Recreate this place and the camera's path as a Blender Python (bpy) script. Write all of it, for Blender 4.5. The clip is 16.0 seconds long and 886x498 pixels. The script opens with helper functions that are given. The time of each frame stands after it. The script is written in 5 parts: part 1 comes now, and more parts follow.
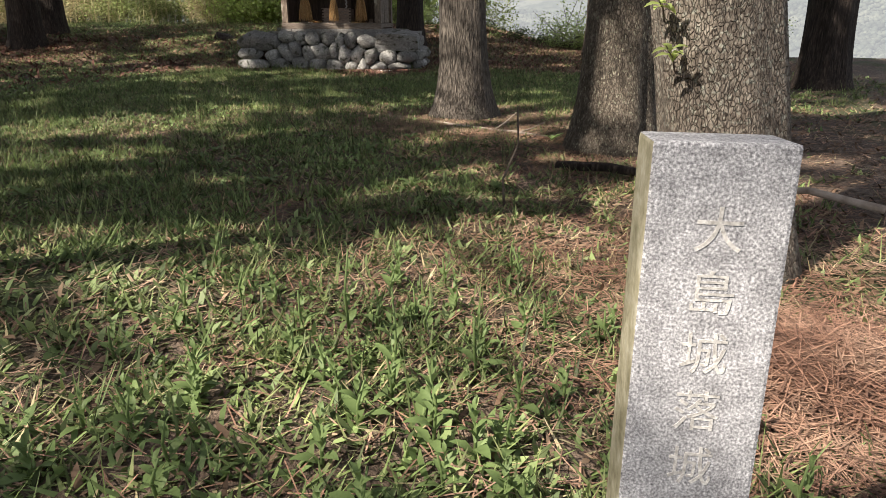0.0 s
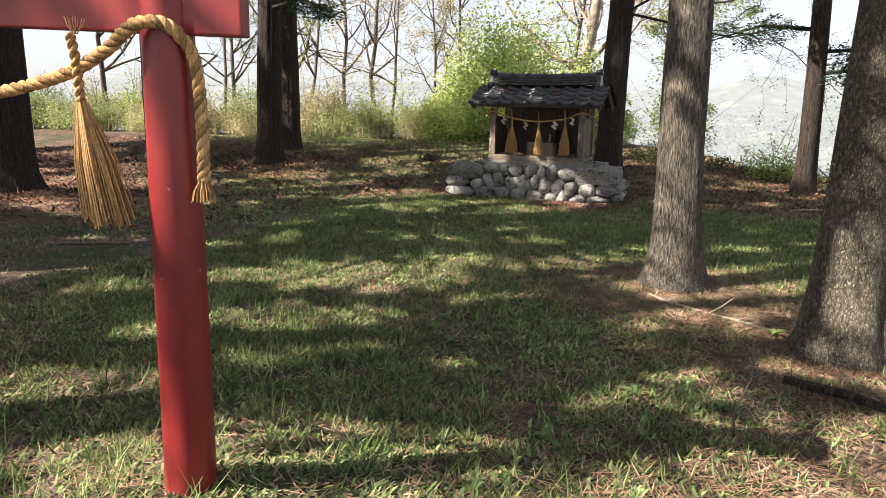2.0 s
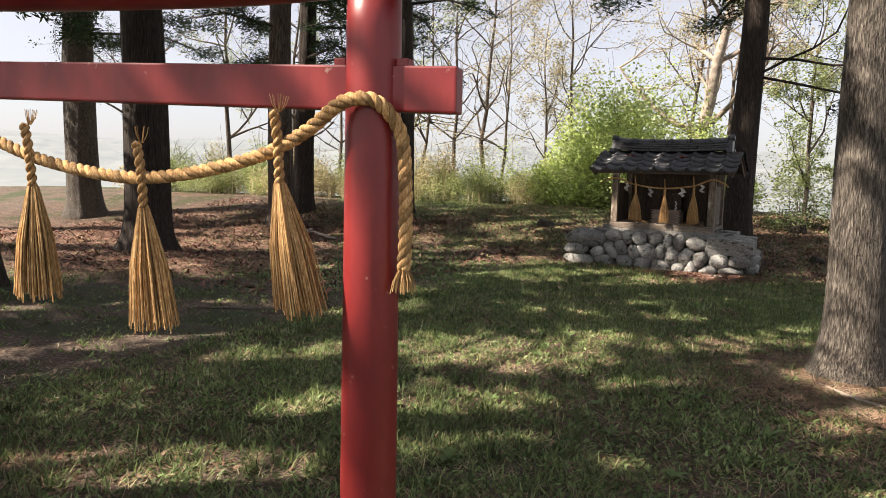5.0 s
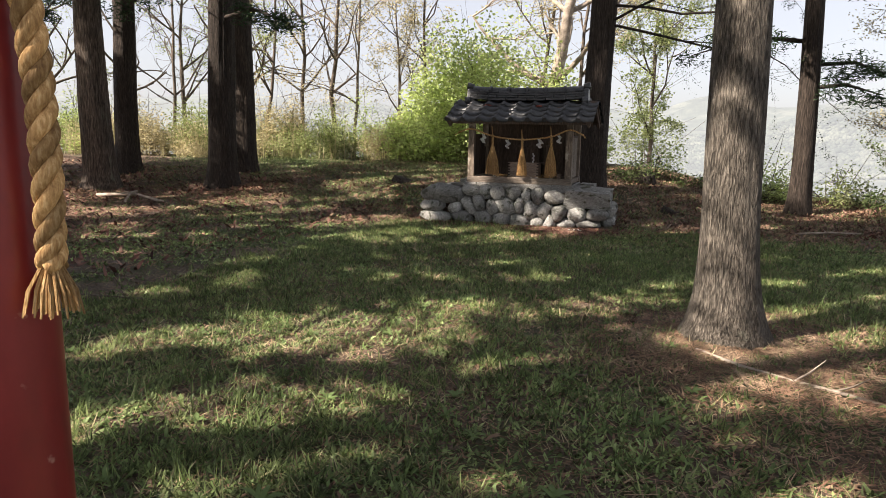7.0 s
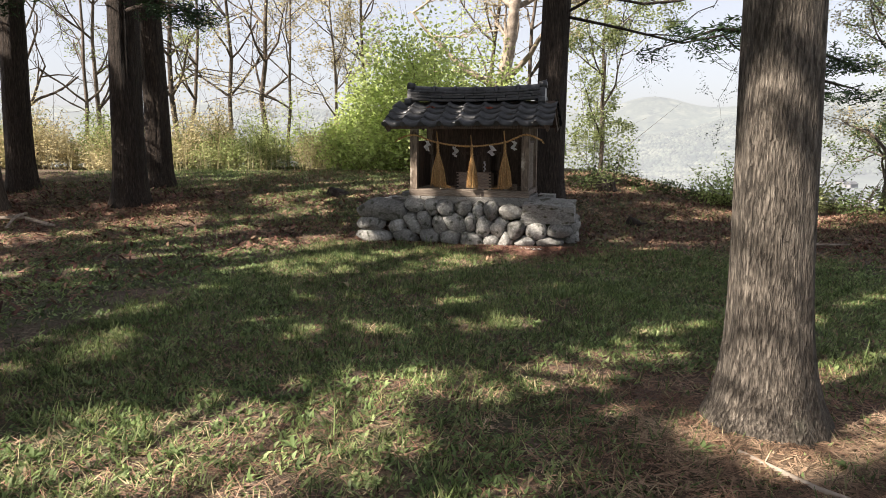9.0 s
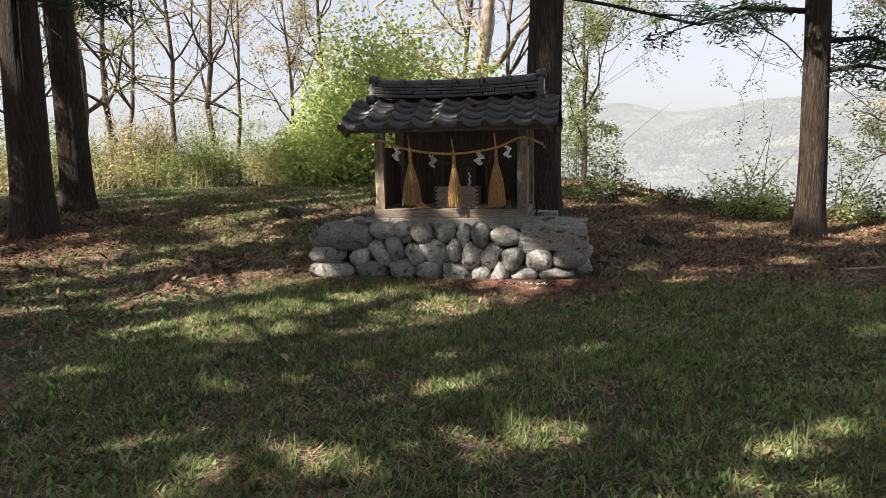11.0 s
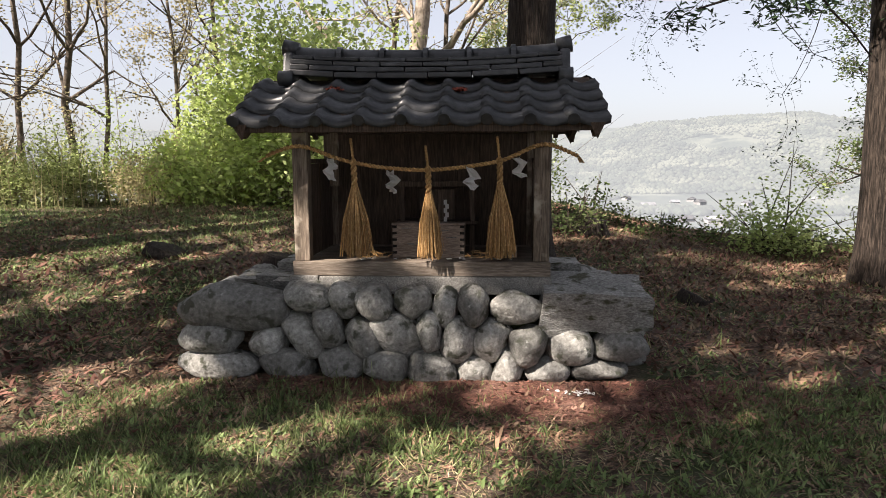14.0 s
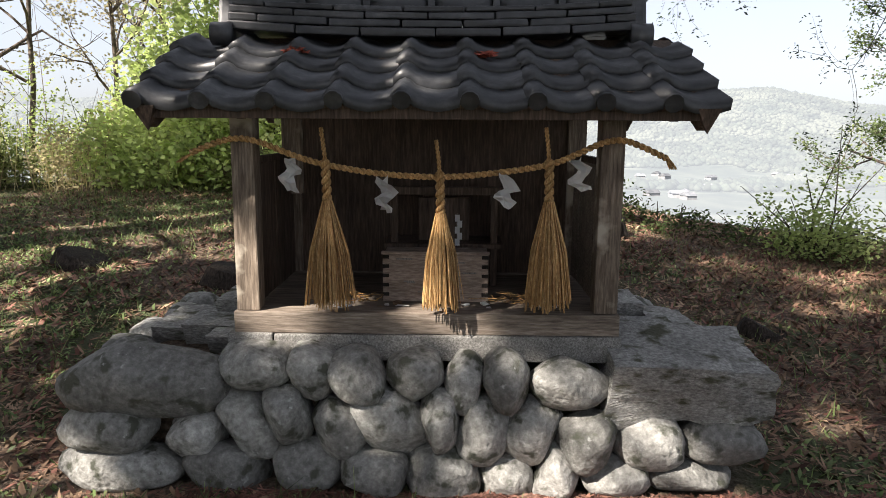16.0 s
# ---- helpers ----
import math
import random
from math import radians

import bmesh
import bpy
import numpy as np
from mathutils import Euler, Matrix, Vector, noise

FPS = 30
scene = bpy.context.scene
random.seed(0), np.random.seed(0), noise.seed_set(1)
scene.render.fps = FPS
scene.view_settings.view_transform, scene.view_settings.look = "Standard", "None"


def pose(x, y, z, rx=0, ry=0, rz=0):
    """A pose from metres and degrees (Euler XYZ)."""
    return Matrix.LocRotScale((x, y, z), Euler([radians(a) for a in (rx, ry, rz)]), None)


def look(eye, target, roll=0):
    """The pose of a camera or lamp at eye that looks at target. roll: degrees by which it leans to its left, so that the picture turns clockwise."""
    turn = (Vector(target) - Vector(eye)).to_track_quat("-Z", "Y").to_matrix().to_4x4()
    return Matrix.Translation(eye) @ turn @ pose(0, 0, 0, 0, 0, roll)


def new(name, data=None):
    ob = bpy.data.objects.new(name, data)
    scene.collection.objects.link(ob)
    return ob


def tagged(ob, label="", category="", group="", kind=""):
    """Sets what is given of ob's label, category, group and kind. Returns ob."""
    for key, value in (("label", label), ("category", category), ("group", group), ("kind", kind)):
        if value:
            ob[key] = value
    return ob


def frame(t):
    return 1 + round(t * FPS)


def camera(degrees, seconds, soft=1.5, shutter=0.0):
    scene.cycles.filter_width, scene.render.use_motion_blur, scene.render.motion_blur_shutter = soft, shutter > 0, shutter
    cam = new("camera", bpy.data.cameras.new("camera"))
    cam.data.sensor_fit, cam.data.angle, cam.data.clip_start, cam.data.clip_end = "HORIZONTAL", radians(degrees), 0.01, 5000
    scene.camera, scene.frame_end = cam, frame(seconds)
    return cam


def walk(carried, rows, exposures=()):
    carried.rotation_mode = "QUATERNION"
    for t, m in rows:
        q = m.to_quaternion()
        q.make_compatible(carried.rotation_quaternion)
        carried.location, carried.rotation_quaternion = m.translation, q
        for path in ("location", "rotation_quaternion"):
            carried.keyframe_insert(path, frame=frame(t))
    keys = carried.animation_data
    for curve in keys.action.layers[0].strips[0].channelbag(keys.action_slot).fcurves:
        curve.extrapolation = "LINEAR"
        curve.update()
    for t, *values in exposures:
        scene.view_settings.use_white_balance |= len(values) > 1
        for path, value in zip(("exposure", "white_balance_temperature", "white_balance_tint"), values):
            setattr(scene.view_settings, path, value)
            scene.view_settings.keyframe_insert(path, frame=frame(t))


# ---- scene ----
EXPOSURES = [(0, 1.36, 6650, 13), (1.0, 2.06, 6650, 12), (2, 1.94, 6750, 13), (3, 1.83, 6850, 14), (5.5, 1.76, 6900, 15), (9, 1.74, 6750, 14), (13, 1.66, 6750, 16), (15, 1.7, 6600, 14), (16, 1.86, 6500, 13)]
cam = camera(65.3, 16.0, soft=0.7)
PATH = [
    # seconds, x, y, z, heading to the right, pitch, lean to the right
    (0.0, 3.299, -11.529, 0.857, -7.17, -18.69, -0.15),
    (0.5, 3.246, -11.542, 1.051, -11.02, -19.80, -1.02),
    (1.0, 3.187, -11.625, 1.256, -14.72, -18.23, -0.72),
    (1.5, 3.114, -11.688, 1.370, -18.15, -14.58, -0.83),
    (2.0, 3.052, -11.710, 1.441, -21.91, -11.19, -1.32),
    (2.5, 2.984, -11.675, 1.469, -26.19, -8.37, -1.69),
    (3.0, 2.916, -11.652, 1.478, -30.60, -6.22, -1.45),
    (3.2, 2.871, -11.663, 1.484, -31.81, -5.71, -1.53),
    (5.3, 2.587, -11.577, 1.487, -29.06, -6.56, -1.36),
    (5.5, 2.567, -11.494, 1.475, -27.80, -6.77, -1.13),
    (6.0, 2.527, -11.269, 1.452, -24.81, -7.56, -0.90),
    (6.5, 2.428, -10.999, 1.442, -21.27, -8.69, -0.77),
    (7.0, 2.352, -10.706, 1.402, -18.44, -9.52, -1.02),
    (7.5, 2.308, -10.321, 1.404, -16.46, -10.08, -0.72),
    (8.0, 2.213, -9.978, 1.406, -14.94, -9.98, -0.53),
    (8.5, 2.102, -9.657, 1.420, -14.11, -9.63, -0.30),
    (9.0, 1.987, -9.276, 1.443, -14.15, -9.18, -0.05),
    (9.2, 1.921, -9.105, 1.435, -14.12, -8.89, 0.09),
    (11.3, 1.300, -6.967, 1.400, -11.11, -8.45, 1.13),
    (11.5, 1.202, -6.760, 1.412, -10.58, -8.76, 0.97),
    (12.0, 1.004, -6.329, 1.408, -9.17, -9.23, 0.93),
    (12.5, 0.830, -5.874, 1.411, -7.79, -9.30, 0.54),
    (13.0, 0.697, -5.368, 1.405, -6.54, -8.80, 0.28),
    (13.5, 0.569, -4.901, 1.393, -5.17, -7.91, 0.45),
    (14.0, 0.445, -4.404, 1.382, -3.89, -7.31, 0.26),
    (14.5, 0.330, -4.007, 1.372, -2.87, -7.42, 0.01),
    (15.0, 0.218, -3.624, 1.377, -1.88, -7.79, -0.03),
    (15.5, 0.159, -3.234, 1.423, -1.21, -8.27, -0.02),
    (16.0, 0.125, -2.902, 1.508, -1.10, -9.62, -0.40),
]
walk(cam, [(t, pose(x, y, z, 90 + p, 0, -h) @ pose(0, 0, 0, 0, 0, -r)) for t, x, y, z, h, p, r in PATH], EXPOSURES)

# ---- light ----
SUN_EL, SUN_X, SUN_Y = radians(44), -0.77, -0.64
SUN = Vector((SUN_X * math.cos(SUN_EL), SUN_Y * math.cos(SUN_EL), math.sin(SUN_EL))).normalized()
world = bpy.data.worlds.new("sky")
scene.world = world
world.use_nodes = True
wn = world.node_tree.nodes
sky = wn.new("ShaderNodeTexSky")
sky.sky_type, sky.sun_disc = "NISHITA", False
sky.sun_elevation, sky.sun_rotation = SUN_EL, math.atan2(SUN_X, SUN_Y)
sky.dust_density, sky.air_density = 1.6, 0.9
wn["Background"].inputs["Strength"].default_value = 0.1
pale = wn.new("ShaderNodeHueSaturation")
pale.inputs["Saturation"].default_value, pale.inputs["Value"].default_value = 0.6, 0.8
world.node_tree.links.new(sky.outputs[0], pale.inputs["Color"])
haze = wn.new("ShaderNodeMix")
haze.data_type = "RGBA"
haze.inputs["Factor"].default_value = 0.62
haze.inputs["B"].default_value = (2.0, 2.1, 2.3, 1)
world.node_tree.links.new(pale.outputs[0], haze.inputs["A"])
world.node_tree.links.new(haze.outputs["Result"], wn["Background"].inputs[0])
lamp = new("sun", bpy.data.lights.new("sun", "SUN"))
lamp.data.energy, lamp.data.angle, lamp.data.color = 4.2, radians(0.55), (1.0, 0.93, 0.82)
lamp.matrix_world = look(SUN * 60, (0, 0, 0))

# ---- materials ----
def material(name, colours, scale=6.0, stretch=(1, 1, 1), rough=0.85, bump=0.4, bump_scale=None, patch=None, metal=0.0,
             vary=0.0, leaf=0.0, island=0.0, depth=0.01, spec=0.3, crack=0.0, fibre=0.0, fleck=None):
    """colours: ramp from dark to light; patch: (colour, scale, threshold) of stains or lichen; crack: scale of dark furrows; fibre: scale of long ragged furrows; fleck: a second patch; vary: by object; island: by piece."""
    m = bpy.data.materials.new(name)
    m.use_nodes = True
    t = m.node_tree
    n, l = t.nodes, t.links
    b = n["Principled BSDF"]
    b.inputs["Roughness"].default_value, b.inputs["Metallic"].default_value = rough, metal
    b.inputs["Specular IOR Level"].default_value = spec
    co, mp = n.new("ShaderNodeTexCoord"), n.new("ShaderNodeMapping")
    mp.inputs["Scale"].default_value = stretch
    l.new(co.outputs["Object"], mp.inputs[0])
    info = n.new("ShaderNodeObjectInfo")
    if vary:
        sh = n.new("ShaderNodeVectorMath")
        sh.operation = "SCALE"
        sh.inputs[0].default_value = (17, 9, 13)
        l.new(info.outputs["Random"], sh.inputs["Scale"])
        l.new(sh.outputs[0], mp.inputs["Location"])
    noi = n.new("ShaderNodeTexNoise")
    noi.inputs["Scale"].default_value, noi.inputs["Detail"].default_value, noi.inputs["Roughness"].default_value = scale, 8, 0.65
    l.new(mp.outputs[0], noi.inputs["Vector"])
    ramp = n.new("ShaderNodeValToRGB")
    while len(ramp.color_ramp.elements) < len(colours):
        ramp.color_ramp.elements.new(0.5)
    for i, c in enumerate(colours):
        e = ramp.color_ramp.elements[i]
        e.position, e.color = 0.28 + 0.44 * i / max(len(colours) - 1, 1), (*c, 1)
    l.new(noi.outputs["Fac"], ramp.inputs[0])
    col = ramp.outputs[0]
    big = n.new("ShaderNodeTexNoise")
    big.inputs["Scale"].default_value, big.inputs["Detail"].default_value = scale * 0.13, 3
    l.new(mp.outputs[0], big.inputs["Vector"])
    hsv = n.new("ShaderNodeHueSaturation")
    val = n.new("ShaderNodeMapRange")
    val.inputs["From Min"].default_value, val.inputs["From Max"].default_value = 0.3, 0.7
    val.inputs["To Min"].default_value, val.inputs["To Max"].default_value = 0.78, 1.22
    l.new(big.outputs["Fac"], val.inputs["Value"])
    l.new(val.outputs[0], hsv.inputs["Value"])
    l.new(col, hsv.inputs["Color"])
    col = hsv.outputs[0]
    for amount, source in ((vary, info.outputs["Random"]), (island, None)):
        if amount:
            if source is None:
                source = n.new("ShaderNodeNewGeometry").outputs["Random Per Island"]
            h2, v2 = n.new("ShaderNodeHueSaturation"), n.new("ShaderNodeMapRange")
            v2.inputs["To Min"].default_value, v2.inputs["To Max"].default_value = 1 - amount, 1 + amount
            l.new(source, v2.inputs["Value"])
            l.new(v2.outputs[0], h2.inputs["Value"])
            l.new(col, h2.inputs["Color"])
            col = h2.outputs[0]
    for spot in (patch, fleck):
        if not spot:
            continue
        pc, ps, pt = spot
        pn, pr, mix = n.new("ShaderNodeTexNoise"), n.new("ShaderNodeMapRange"), n.new("ShaderNodeMix")
        pn.inputs["Scale"].default_value, pn.inputs["Detail"].default_value = ps, 7
        l.new(mp.outputs[0] if vary else co.outputs["Object"], pn.inputs["Vector"])
        pr.inputs["From Min"].default_value, pr.inputs["From Max"].default_value = pt, pt + 0.09
        l.new(pn.outputs["Fac"], pr.inputs["Value"])
        mix.data_type = "RGBA"
        l.new(pr.outputs[0], mix.inputs["Factor"])
        l.new(col, mix.inputs["A"])
        mix.inputs["B"].default_value = (*pc, 1)
        col = mix.outputs["Result"]
    furrow = None
    if crack:
        warp, mixv = n.new("ShaderNodeTexNoise"), n.new("ShaderNodeVectorMath")
        warp.inputs["Scale"].default_value = crack * 0.6
        l.new(mp.outputs[0], warp.inputs["Vector"])
        mixv.operation = "MULTIPLY_ADD"
        l.new(warp.outputs["Color"], mixv.inputs[0])
        mixv.inputs[1].default_value = (0.9 / crack,) * 3
        l.new(mp.outputs[0], mixv.inputs[2])
        vo, fr = n.new("ShaderNodeTexVoronoi"), n.new("ShaderNodeMapRange")
        vo.feature = "DISTANCE_TO_EDGE"
        vo.inputs["Scale"].default_value = crack
        l.new(mixv.outputs[0], vo.inputs["Vector"])
        fr.inputs["From Max"].default_value, fr.inputs["To Min"].default_value = (0.16, 0.0) if crack < 20 else (0.12, 0.45)
        l.new(vo.outputs["Distance"], fr.inputs["Value"])
        furrow = fr.outputs[0]
        dk, h3 = n.new("ShaderNodeMapRange"), n.new("ShaderNodeHueSaturation")
        dk.inputs["To Min"].default_value = 0.3
        l.new(furrow, dk.inputs["Value"])
        l.new(dk.outputs[0], h3.inputs["Value"])
        l.new(col, h3.inputs["Color"])
        col = h3.outputs[0]
    if fibre:
        fn, fr = n.new("ShaderNodeTexNoise"), n.new("ShaderNodeMapRange")
        fn.inputs["Scale"].default_value, fn.inputs["Detail"].default_value = fibre, 5
        fn.inputs["Roughness"].default_value, fn.inputs["Distortion"].default_value = 0.6, 0.35
        l.new(mp.outputs[0], fn.inputs["Vector"])
        fr.inputs["From Min"].default_value, fr.inputs["From Max"].default_value = 0.36, 0.54
        l.new(fn.outputs["Fac"], fr.inputs["Value"])
        furrow = fr.outputs[0]
        dk, h3 = n.new("ShaderNodeMapRange"), n.new("ShaderNodeHueSaturation")
        dk.inputs["To Min"].default_value = 0.42
        l.new(furrow, dk.inputs["Value"])
        l.new(dk.outputs[0], h3.inputs["Value"])
        l.new(col, h3.inputs["Color"])
        col = h3.outputs[0]
    l.new(col, b.inputs["Base Color"])
    if bump:
        bn, bp = n.new("ShaderNodeTexNoise"), n.new("ShaderNodeBump")
        bn.inputs["Scale"].default_value, bn.inputs["Detail"].default_value = bump_scale or scale * 1.7, 6
        l.new(mp.outputs[0], bn.inputs["Vector"])
        bp.inputs["Strength"].default_value, bp.inputs["Distance"].default_value = bump, depth
        height = bn.outputs["Fac"]
        if furrow:
            add = n.new("ShaderNodeMath")
            add.operation = "ADD"
            l.new(height, add.inputs[0])
            l.new(furrow, add.inputs[1])
            height = add.outputs[0]
        l.new(height, bp.inputs["Height"])
        l.new(bp.outputs[0], b.inputs["Normal"])
    if leaf:
        tr, ms = n.new("ShaderNodeBsdfTranslucent"), n.new("ShaderNodeMixShader")
        l.new(col, tr.inputs["Color"])
        ms.inputs[0].default_value = leaf
        l.new(b.outputs[0], ms.inputs[1])
        l.new(tr.outputs[0], ms.inputs[2])
        l.new(ms.outputs[0], n["Material Output"].inputs[0])
    return m


EARTH = material("forest_soil", [(0.03, 0.021, 0.015), (0.1, 0.071, 0.051), (0.26, 0.195, 0.148)], 34, bump=1.0, depth=0.03, patch=((0.055, 0.065, 0.028), 0.9, 0.5))
GRASS = material("grass_blade", [(0.055, 0.09, 0.03), (0.14, 0.188, 0.066), (0.31, 0.33, 0.15)], 6, bump=0, leaf=0.35, island=0.75, rough=0.6)
LITTER = material("dead_needles", [(0.1, 0.05, 0.034), (0.24, 0.135, 0.092), (0.45, 0.31, 0.22)], 3, bump=0, island=0.65, rough=0.8)
DRYGRASS = material("dry_grass_blade", [(0.16, 0.13, 0.07), (0.33, 0.28, 0.16), (0.55, 0.49, 0.32)], 3, bump=0, island=0.6, leaf=0.2, rough=0.7)
DRYLEAF = material("dry_leaves", [(0.075, 0.045, 0.03), (0.2, 0.13, 0.085), (0.37, 0.28, 0.19)], 3, bump=0, island=0.65, leaf=0.15)
HERB = material("broad_weed_leaf", [(0.075, 0.125, 0.042), (0.165, 0.23, 0.085), (0.33, 0.38, 0.18)], 5, bump=0.2, leaf=0.35, island=0.65, rough=0.55)
CEDAR = material("cedar_bark", [(0.03, 0.021, 0.016), (0.1, 0.075, 0.058), (0.24, 0.195, 0.155)], 9, (5, 5, 0.55), bump=1.0, depth=0.012, bump_scale=26, patch=((0.17, 0.165, 0.12), 2.2, 0.6), vary=0.12, fibre=10)
PALEBARK = material("pale_cedar_bark", [(0.045, 0.036, 0.029), (0.12, 0.102, 0.083), (0.25, 0.22, 0.183)], 22, (5, 5, 0.8), bump=1.0, depth=0.012, bump_scale=30, patch=((0.22, 0.215, 0.165), 2.0, 0.64), fibre=15)
DARKBARK = material("dark_bark", [(0.014, 0.01, 0.008), (0.042, 0.031, 0.024), (0.1, 0.076, 0.061)], 14, (5, 5, 0.5), bump=1.0, depth=0.012, bump_scale=28, vary=0.15, fibre=11)
SCALEBARK = material("scaly_lichen_bark", [(0.045, 0.036, 0.027), (0.115, 0.095, 0.072), (0.25, 0.215, 0.17)], 30, (1.6, 1.6, 0.8), bump=1.0, depth=0.012, bump_scale=55, patch=((0.29, 0.285, 0.21), 52, 0.585), vary=0.1, crack=48)
LICHENBARK = material("pale_lichen_bark", [(0.05, 0.04, 0.03), (0.15, 0.125, 0.1), (0.3, 0.27, 0.22)], 34, (1.6, 1.6, 0.8), bump=1.0, depth=0.012, bump_scale=60, patch=((0.25, 0.245, 0.2), 60, 0.55), crack=60)
NEEDLE = material("cedar_foliage", [(0.012, 0.026, 0.012), (0.025, 0.05, 0.02), (0.05, 0.085, 0.03)], 2, bump=0, island=0.4, leaf=0.15)
SPRING = material("spring_leaves", [(0.27, 0.36, 0.1), (0.45, 0.54, 0.2), (0.62, 0.67, 0.34)], 1.0, bump=0, island=0.35, leaf=0.5)
YELLOW = material("yellowish_leaves", [(0.28, 0.25, 0.13), (0.47, 0.41, 0.24), (0.6, 0.54, 0.36)], 1.0, bump=0, island=0.35, leaf=0.45)
SHRUB = material("shrub_leaves", [(0.12, 0.165, 0.055), (0.28, 0.33, 0.13), (0.46, 0.47, 0.25)], 1.0, bump=0, island=0.4, leaf=0.4)
DARKSHRUB = material("dark_shrub_leaves", [(0.035, 0.055, 0.02), (0.085, 0.12, 0.042), (0.19, 0.21, 0.09)], 1.0, bump=0, island=0.5, leaf=0.25)
TWIG = material("twig_bark", [(0.04, 0.03, 0.023), (0.1, 0.08, 0.063), (0.21, 0.17, 0.14)], 14, bump=0.5, vary=0.2)
PALETRUNK = material("pale_smooth_bark", [(0.14, 0.11, 0.085), (0.32, 0.265, 0.215), (0.5, 0.43, 0.36)], 9, bump=0.5)
RED = material("weathered_red_paint", [(0.12, 0.012, 0.013), (0.2, 0.018, 0.018), (0.27, 0.03, 0.028)], 5, (1, 1, 0.4), rough=0.38, bump=0.12, spec=0.5, patch=((0.42, 0.25, 0.2), 24, 0.69))
STRAW = material("rice_straw", [(0.18, 0.09, 0.034), (0.4, 0.235, 0.095), (0.64, 0.45, 0.23)], 60, (3, 3, 0.6), bump=0.6, depth=0.004, island=0.4)
PAPER = material("white_paper", [(0.68, 0.67, 0.64), (0.78, 0.77, 0.75), (0.85, 0.85, 0.84)], 8, bump=0.1, leaf=0.25)
GRANITE = material("speckled_granite", [(0.03, 0.03, 0.034), (0.32, 0.32, 0.33), (0.78, 0.78, 0.79)], 380, bump=0.25, depth=0.002, rough=0.6)
MOSSY = material("rough_mossy_granite", [(0.13, 0.12, 0.07), (0.27, 0.25, 0.17), (0.42, 0.4, 0.32)], 40, bump=0.6, depth=0.004)
CARVED = material("carved_pale_stone", [(0.22, 0.21, 0.19), (0.46, 0.445, 0.42), (0.68, 0.67, 0.64)], 160, bump=0.5, depth=0.002)
COBBLE = material("river_stone", [(0.13, 0.126, 0.115), (0.24, 0.236, 0.22), (0.39, 0.385, 0.36)], 34, bump=1.0, depth=0.014, bump_scale=40, vary=0.4, patch=((0.075, 0.078, 0.06), 11, 0.56), fleck=((0.42, 0.425, 0.4), 24, 0.66))
SLABS = material("fractured_grey_slab", [(0.1, 0.098, 0.092), (0.25, 0.246, 0.232), (0.43, 0.425, 0.4)], 48, (1, 1, 2.2), bump=1.0, depth=0.012, bump_scale=60, vary=0.2, patch=((0.07, 0.07, 0.045), 7, 0.56))
PLINTH = material("weathered_plinth_stone", [(0.06, 0.057, 0.052), (0.19, 0.183, 0.17), (0.36, 0.35, 0.33)], 130, bump=0.6, depth=0.004)
TIMBER = material("weathered_grey_timber", [(0.075, 0.058, 0.045), (0.18, 0.145, 0.115), (0.32, 0.27, 0.225)], 10, (1, 9, 9), bump=0.5, depth=0.004, vary=0.12)
POST = material("weathered_post_timber", [(0.06, 0.045, 0.034), (0.16, 0.125, 0.095), (0.32, 0.26, 0.2)], 10, (9, 9, 0.8), bump=0.5, depth=0.004, patch=((0.42, 0.37, 0.3), 5, 0.56))
DARKWOOD = material("dark_brown_wood", [(0.032, 0.023, 0.017), (0.082, 0.058, 0.044), (0.16, 0.115, 0.088)], 10, (9, 9, 0.8), bump=0.4, depth=0.003)
TILE = material("dark_kawara_tile", [(0.014, 0.015, 0.017), (0.032, 0.033, 0.036), (0.07, 0.071, 0.074)], 14, rough=0.4, bump=0.3, depth=0.003, vary=0.35, spec=0.55)
RELICT = material("brick_red_leaves", [(0.2, 0.04, 0.025), (0.34, 0.08, 0.05), (0.45, 0.14, 0.08)], 20, bump=0, island=0.3)
BLACK = material("dark_joint", [(0.008, 0.007, 0.006), (0.015, 0.012, 0.01), (0.03, 0.025, 0.02)], 20)
CEDARBOX = material("pale_worn_box_wood", [(0.14, 0.1, 0.08), (0.27, 0.21, 0.17), (0.44, 0.36, 0.3)], 9, (2.5, 9, 14), bump=0.5, depth=0.004)
ROOFS = material("far_house_roof", [(0.12, 0.13, 0.15), (0.2, 0.21, 0.23), (0.3, 0.3, 0.31)], 0.2, bump=0, vary=0.4)
RUST = material("red_brown_litter", [(0.05, 0.02, 0.015), (0.14, 0.064, 0.047), (0.3, 0.175, 0.135)], 3, bump=0, island=0.65)
WALLS = material("far_house_wall", [(0.25, 0.25, 0.26), (0.33, 0.33, 0.34), (0.42, 0.42, 0.43)], 0.2, bump=0, vary=0.2)

# ---- helpers for meshes ----
rng = np.random.default_rng(7)


def make(name, verts, faces, mat, parent=None, label="", smooth=False, at=None):
    me = bpy.data.meshes.new(name)
    me.from_pydata([tuple(v) for v in verts], [], [tuple(f) for f in faces])
    me.materials.append(mat)
    if smooth:
        me.polygons.foreach_set("use_smooth", [True] * len(me.polygons))
    me.update()
    ob = new(name, me)
    if parent:
        ob.parent = parent
    if at:
        ob.matrix_local = at
    if label:
        ob["label"] = label
    return ob


